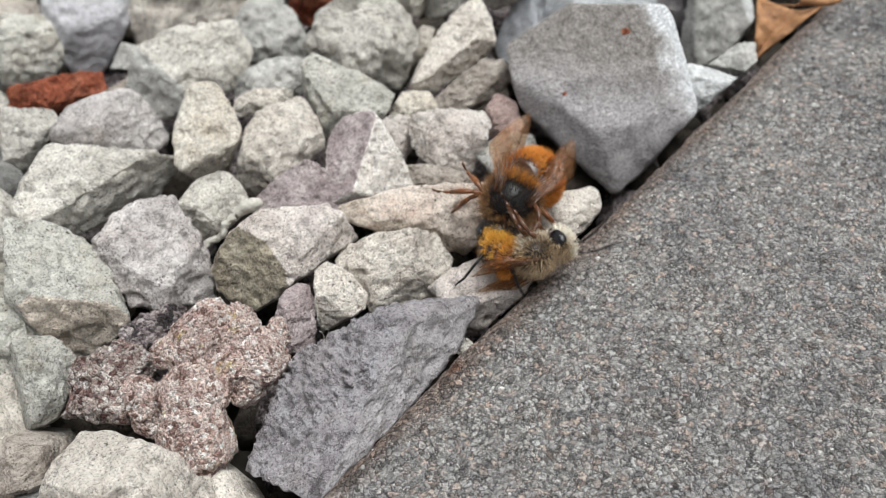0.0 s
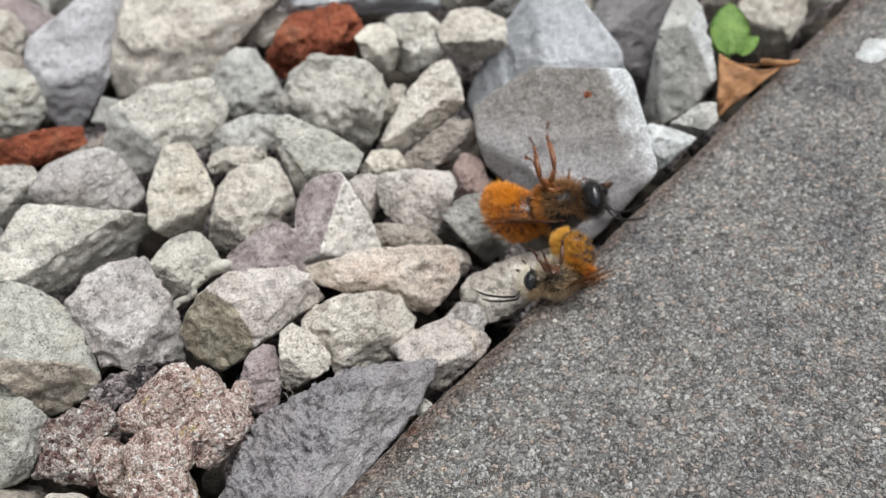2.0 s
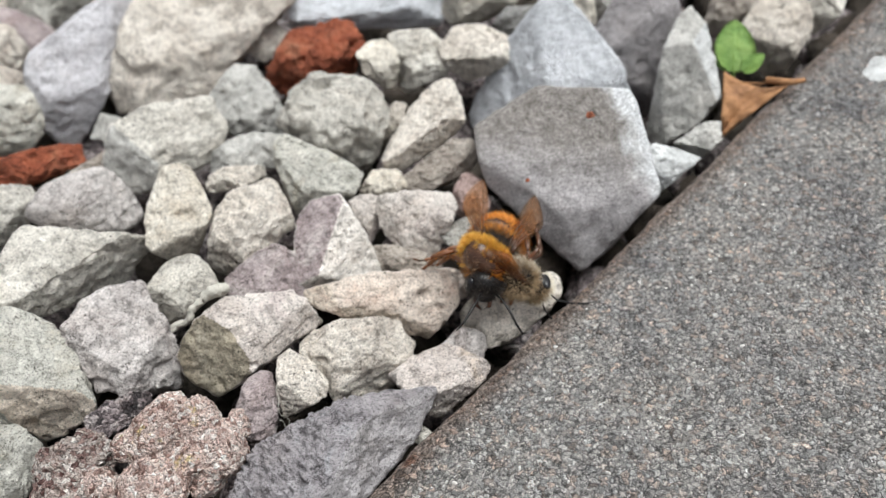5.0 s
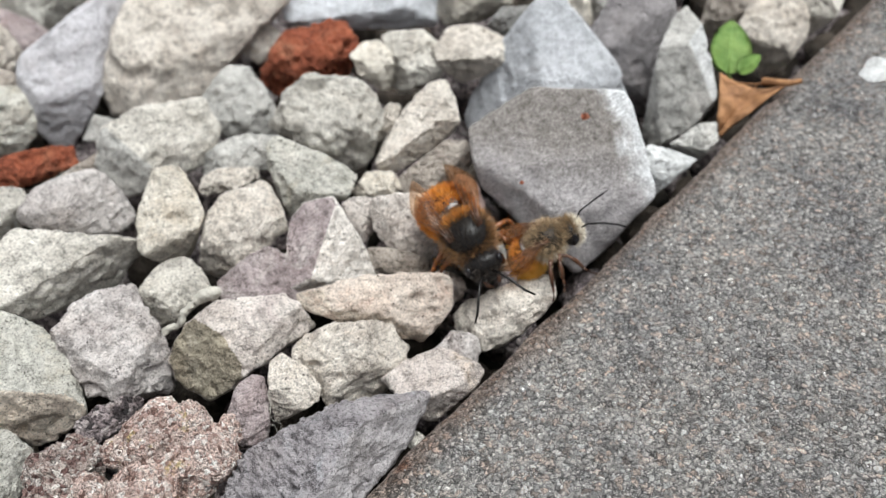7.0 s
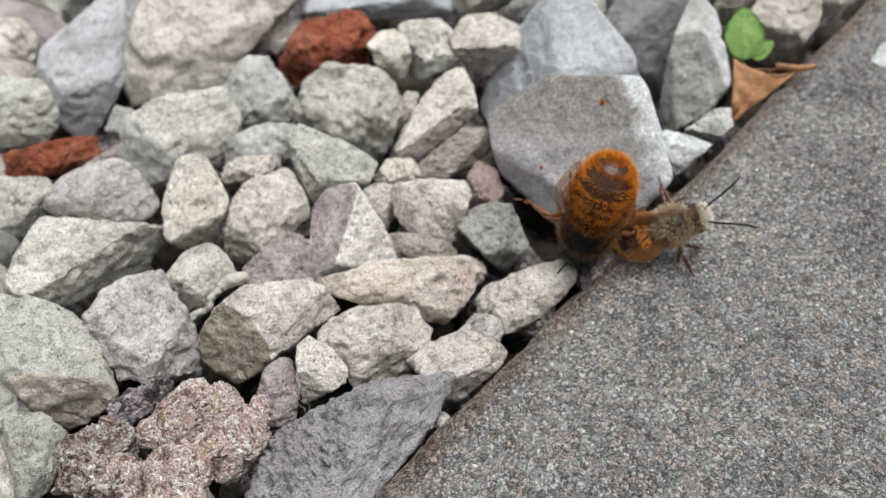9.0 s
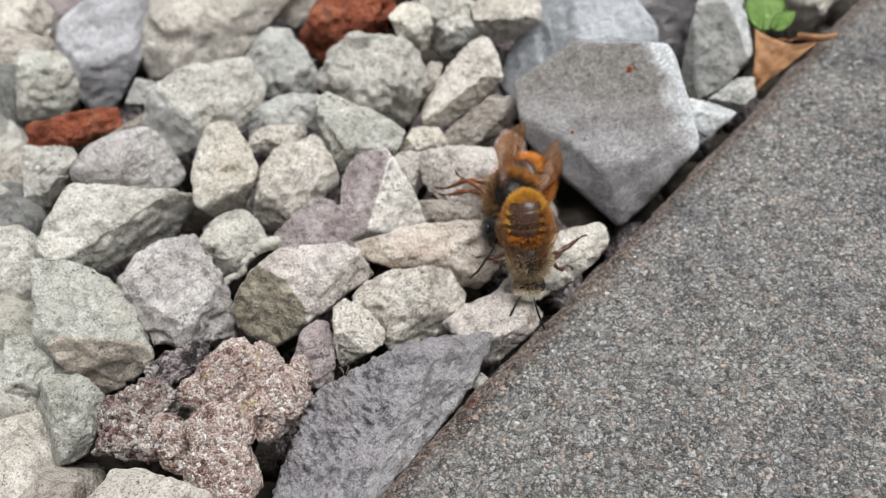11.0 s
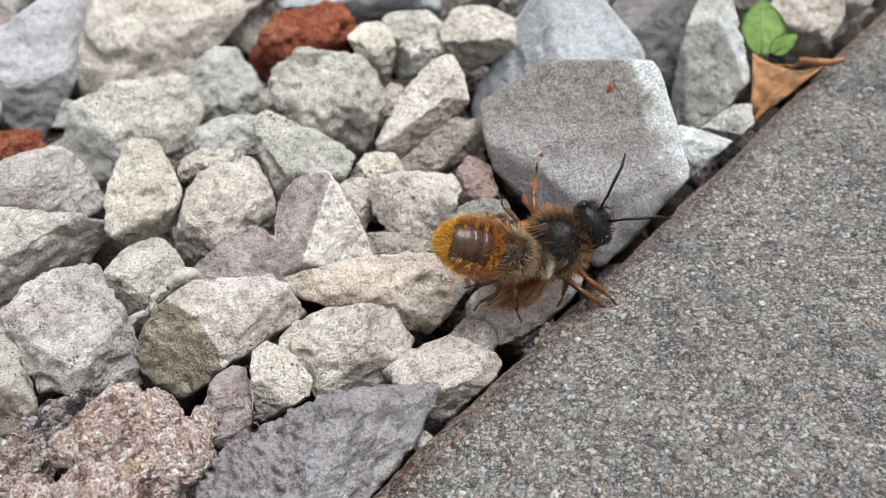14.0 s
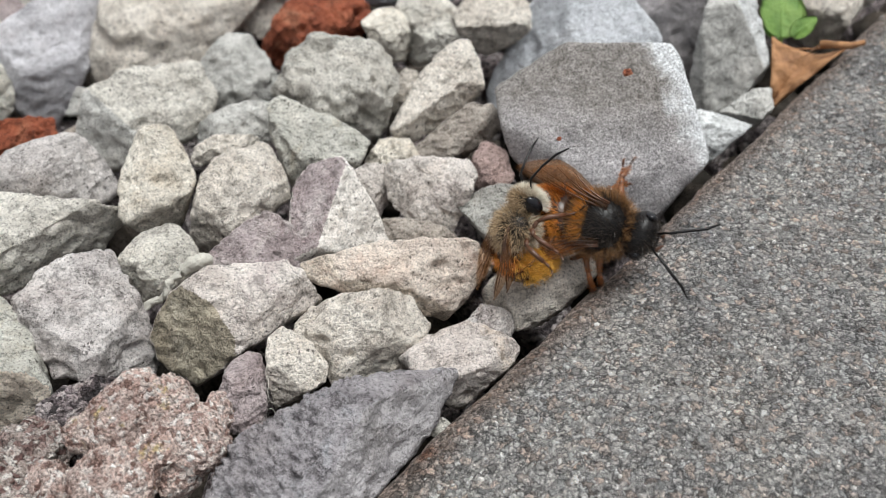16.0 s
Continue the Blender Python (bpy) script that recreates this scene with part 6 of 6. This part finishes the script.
MALE = [
    (0.00, 1.9, 46.5, 2.5, 98, -9, 14, 45, 0, 45, -14, 0),
    (0.15, 2.3, 49.5, 2.4, 76, -31, 25, 42, -10, 37, -13, -4),
    (0.25, 3.0, 51.1, 2.8, 52, -13, 35, 31, 1, 37, -9, 1),
    (0.35, 3.8, 52.1, 2.7, 33, -16, 54, 35, -11, 24, -10, -5),
    (0.50, 4.9, 54.0, 2.5, 8, -18, 75, 15, 0, 10, -3, 0),
    (0.65, 4.1, 54.2, 2.0, 8, -18, 92, 21, 2, 24, -5, 1),
    (0.75, 3.8, 54.4, 1.9, 28, -23, 122, 32, 5, 32, -9, 2),
    (0.85, 2.8, 55.5, 2.4, 17, 2, 145, 56, 1, 71, -18, 0),
    (1.00, 1.9, 57.0, 3.5, 25, -3, 177, 60, 0, 80, -19, 0),
    (1.15, 0.1, 56.3, 3.3, 24, -10, -157, 49, 4, 78, -15, 2),
    (1.25, 0.9, 55.3, 3.5, 1, -4, -112, 34, -1, 62, -10, -1),
    (1.35, 4.9, 55.7, 3.7, 20, 7, -63, 27, -6, 50, -8, -2),
    (1.50, 7.8, 60.7, 4.5, 8, 18, -26, 15, 0, 45, -3, 0),
    (1.65, 7.5, 56.7, 3.3, -17, 47, -60, 32, -2, 49, -9, -1),
    (1.75, 6.4, 55.1, 2.2, -61, 71, -110, 36, -0, 54, -11, -0),
    (1.85, 6.4, 53.8, 1.9, -123, 28, -165, 39, 12, 56, -12, 5),
    (2.00, 6.8, 50.9, 1.8, -124, 10, -174, 55, 0, 60, -17, 0),
    (2.15, 5.2, 53.9, 1.5, -115, -6, 171, 56, -5, 50, -18, -2),
    (2.25, 3.5, 55.2, 1.2, -106, -21, -167, 42, 5, 55, -13, 2),
    (2.35, 2.6, 55.9, 1.1, -64, -18, 155, 34, -9, 20, -10, -4),
    (2.50, 1.9, 56.4, 1.0, -39, -20, 153, 30, 0, 20, -8, 0),
    (2.65, 0.8, 55.7, 2.1, -50, -23, 167, 26, 8, 21, -7, 3),
    (2.75, -0.4, 55.2, 2.5, -43, -0, 168, 30, -1, 19, -8, -0),
    (2.85, -0.2, 54.5, 2.8, -38, 1, 180, 35, -3, 23, -10, -1),
    (3.00, 1.0, 53.6, 3.0, -46, -0, -170, 30, 0, 20, -8, 0),
    (3.15, 2.4, 52.8, 3.0, -53, 27, -160, 30, 4, 20, -9, 1),
    (3.25, 2.6, 52.5, 3.0, -27, 51, -126, 22, 3, 10, -6, 1),
    (3.35, 1.1, 53.2, 3.0, 28, 45, -74, 40, 13, 21, -12, 5),
    (3.50, -0.0, 53.2, 3.0, 39, 36, -42, 25, 0, 20, -7, 0),
    (3.65, 1.3, 53.3, 3.1, 51, 42, -31, 19, 1, 23, -5, 0),
    (3.75, 2.2, 53.2, 3.1, 36, 55, -53, 6, -5, -6, 0, -2),
    (3.85, 3.8, 52.3, 3.2, -11, 67, -105, 13, 6, 4, -2, 2),
    (4.00, 6.1, 50.9, 3.5, -10, 59, -106, 0, 0, 0, 2, 0),
    (4.30, 5.5, 50.7, 3.4, -10, 63, -106, 1, -0, 6, 2, -0),
    (4.60, 5.4, 50.9, 3.3, 48, 57, -54, 4, -1, 10, 1, -0),
    (4.90, 4.6, 51.8, 3.2, 79, 54, -11, 14, -4, 15, -3, -2),
    (5.20, 3.2, 53.2, 3.1, 112, 8, 7, 29, -18, 23, -8, -7),
    (5.50, 4.9, 53.4, 3.1, 129, 15, 26, 34, 8, 42, -10, 3),
    (5.80, 6.6, 53.5, 3.1, 113, -32, 33, 53, -7, 49, -17, -3),
    (6.10, 7.2, 53.4, 3.0, 108, -38, 37, 56, -18, 61, -18, -7),
    (6.50, 8.0, 53.4, 3.0, 103, -43, 45, 60, 0, 55, -19, 0),
    (6.65, 7.3, 54.5, 3.1, 90, -31, 41, 59, -6, 56, -19, -2),
    (6.75, 6.9, 55.1, 3.1, 56, -17, 26, 51, 12, 61, -16, 5),
    (6.85, 6.8, 55.3, 3.2, 35, -13, 16, 56, 18, 41, -18, 7),
    (7.00, 6.8, 56.2, 3.5, 10, -15, 11, 50, 10, 50, -16, 4),
    (7.15, 5.8, 55.8, 3.4, 14, -46, 40, 48, -0, 35, -15, -0),
    (7.25, 4.9, 56.9, 3.4, -14, -33, 91, 48, 0, 48, -15, 0),
    (7.35, 3.6, 57.1, 3.6, -44, -23, 155, 36, 13, 44, -11, 5),
    (7.50, 2.0, 55.8, 4.2, -48, -12, -175, 30, 0, 25, -8, 0),
    (7.65, -1.1, 56.0, 3.6, -31, -3, -176, 30, 0, 32, -8, 0),
    (7.75, -3.3, 54.3, 3.5, -14, 21, -152, 32, -6, 49, -9, -2),
    (7.85, -3.8, 50.9, 3.6, 22, 24, -127, 42, -2, 41, -13, -1),
    (8.00, -4.2, 48.4, 4.0, 34, 31, -118, 50, 0, 60, -16, 0),
    (8.15, -3.8, 48.6, 3.4, 22, 27, -129, 50, 1, 53, -15, 0),
    (8.25, -3.1, 48.8, 3.2, -3, 16, -159, 40, 5, 48, -12, 2),
    (8.35, -1.9, 49.2, 3.1, -18, 5, -163, 31, 4, 34, -9, 2),
    (8.50, -0.8, 50.3, 3.0, -45, -15, -177, 30, 0, 25, -8, 0),
    (8.65, 2.2, 50.7, 3.0, -24, -37, 149, 32, 2, 21, -9, 1),
    (8.75, 5.6, 52.1, 3.1, -45, -55, 143, 26, 6, 13, -7, 2),
    (8.85, 10.2, 54.2, 3.2, 33, -43, 26, 27, -6, 21, -8, -2),
    (9.00, 14.6, 55.2, 3.4, 47, -20, -1, 20, 0, 15, -5, 0),
    (9.30, 13.5, 55.1, 3.3, 57, -23, -3, 14, 2, 17, -3, 1),
    (9.60, 11.3, 54.2, 3.3, 69, -10, -13, 24, -7, 13, -6, -3),
    (9.90, 8.7, 53.2, 3.2, 43, -0, -18, 19, 16, 19, -5, 6),
    (10.20, 6.2, 52.1, 3.2, 70, 34, -30, 12, -13, 18, -2, -5),
    (10.50, 3.9, 50.8, 3.3, 24, 44, -59, 13, 8, 3, -2, 3),
    (10.80, 2.0, 49.6, 3.3, 10, 70, -90, 5, 0, -6, 0, 0),
    (11.10, 0.7, 48.9, 3.4, 9, 63, -97, -5, -5, -3, 4, -2),
    (11.50, 0.6, 48.8, 3.6, -33, 73, -133, 0, 0, 0, 2, 0),
    (11.65, 0.8, 49.2, 3.4, -36, 59, -149, 9, -4, -0, -1, -2),
    (11.75, 1.5, 50.2, 3.2, -46, 55, -171, -4, 4, 0, 3, 2),
    (11.85, 2.8, 51.6, 3.3, -78, 44, 150, -2, -5, -3, 3, -2),
    (12.00, 3.6, 51.6, 3.5, -60, 31, 154, 0, 0, 0, 2, 0),
    (12.15, 4.0, 53.6, 3.1, -56, 24, 159, -1, -2, 12, 2, -1),
    (12.25, 4.1, 55.2, 2.6, -50, 11, 162, 17, 3, 10, -4, 1),
    (12.35, 3.8, 55.4, 2.0, -31, -19, 145, 27, -7, 22, -7, -3),
    (12.50, 3.2, 52.8, 2.0, -43, -35, 152, 30, 0, 20, -8, 0),
    (12.65, 2.9, 54.1, 1.7, -30, -30, 139, 13, 5, 14, -2, 2),
    (12.75, 2.7, 55.1, 1.8, -30, -13, 121, 12, -4, -1, -2, -2),
    (12.85, 2.1, 54.8, 2.5, -9, -6, 117, 12, -19, 0, -2, -8),
    (13.00, 1.4, 54.1, 3.6, -26, 6, 111, 0, 0, -5, 2, 0),
    (13.15, 1.3, 53.2, 3.4, -23, -11, 116, -6, -0, 8, 4, -0),
    (13.25, 0.9, 52.0, 3.2, -39, -34, 111, 14, -4, 14, -3, -2),
    (13.35, -0.1, 49.7, 3.3, -11, -46, 105, 15, -13, 7, -3, -5),
    (13.50, -0.3, 48.3, 3.5, -5, -46, 100, 30, 0, 30, -8, 0),
    (13.65, -0.3, 49.1, 3.6, 19, -45, 85, 14, -3, 25, -3, -1),
    (13.75, 0.6, 52.4, 4.3, 42, -16, 44, 10, -15, 8, -2, -6),
    (13.85, 1.5, 53.0, 4.5, 67, 3, 34, 2, -2, 0, 1, -1),
    (14.00, 2.7, 51.3, 4.6, 58, 30, 15, 0, 0, 0, 2, 0),
    (14.15, 2.1, 53.0, 3.6, 58, 16, 15, 18, -6, 12, -4, -2),
    (14.25, 2.0, 54.3, 3.0, 40, 14, 18, 19, 0, 29, -5, 0),
    (14.35, 2.4, 55.4, 2.5, 50, -6, 6, 32, -6, 28, -9, -2),
    (14.50, 3.5, 56.6, 1.5, 47, -21, 16, 40, 0, 40, -12, 0),
    (14.65, 3.0, 53.8, 2.5, 54, -9, 9, 45, 10, 30, -14, 4),
    (14.75, 2.1, 51.1, 2.9, 76, 6, 14, 48, -9, 41, -15, -4),
    (14.85, 0.9, 48.7, 3.4, 68, 9, -8, 42, -3, 35, -13, -1),
    (15.00, -0.9, 46.5, 4.0, 76, 9, -11, 50, 0, 40, -16, 0),
    (15.15, -0.4, 46.9, 3.6, 64, 23, -50, 48, 2, 27, -15, 1),
    (15.25, -0.6, 47.1, 3.3, 56, 24, -105, 41, -6, 40, -12, -2),
    (15.35, -1.1, 46.7, 3.3, 53, 2, -141, 44, 3, 53, -13, 1),
    (15.50, -0.8, 47.1, 3.4, 48, 6, -170, 50, 0, 50, -16, 0),
    (15.65, -0.2, 48.8, 3.3, 17, 16, 174, 49, 3, 49, -15, 1),
    (15.75, 0.9, 51.1, 3.4, -11, 2, 108, 59, 5, 50, -19, 2),
    (15.85, 1.3, 52.6, 3.6, -19, -15, 79, 53, 11, 58, -17, 4),
    (16.00, 1.9, 52.8, 4.2, -31, -50, 51, 60, 0, 50, -19, 0),
]


def moved(thing, moving, rows, k, seed):
    """Keys a bee, its hinged abdomen and head, and the struggle of its legs and wings."""
    rng = random.Random(seed)
    walk(thing, [(r[0], pose(r[1] * MM, r[2] * MM, r[3] * MM, r[4], r[5], r[6])) for r in rows])
    front = [(r[0], pose(-1.9 * k * MM, 0, 0, 0, -r[7], -r[8])) for r in rows]
    walk(moving["abdomen"], front)
    walk(moving["abdomen_tip"], [(t, m @ pose(-(HINGE - 0.3) * k * MM, 0, -0.1 * MM, 0, -r[9], 0)) for (t, m), r in zip(front, rows)])
    walk(moving["head"], [(r[0], pose(2.25 * k * MM, 0, 0.05 * MM, 0, -r[10], r[11])) for r in rows])
    for leg, rest, s in moving["legs"]:
        x, y, z, rx, ry, rz = rest
        a, b, c = rng.uniform(0, 6), rng.uniform(5, 9), rng.uniform(0, 6)
        steps = [i * 0.2 for i in range(81)]
        walk(leg, [(t, pose(x, y, z, rx + 20 * math.sin(b * 0.8 * t + c) * s, ry, rz + 22 * math.sin(b * t + a))) for t in steps])
    for wing, rest, s in moving["wings"]:
        x, y, z, rx, ry, rz = rest
        a, b = rng.uniform(0, 6), rng.uniform(2.2, 3.4)
        steps = [i * 0.2 for i in range(81)]
        walk(wing, [(t, pose(x, y, z, rx, ry - 7 * max(0, math.sin(b * t + a)), rz - s * 9 * max(0, math.sin(b * 0.7 * t + a)) ** 2)) for t in steps])


def motions():
    moved(female, female_parts, FEMALE, 1.0, 61)
    moved(male, male_parts, MALE, 0.9, 62)


female, female_parts = bee("female mason bee with ginger abdomen and black head, wrestling", False)
male, male_parts = bee("male mason bee with cream face and yellow-banded abdomen, wrestling", True)
motions()
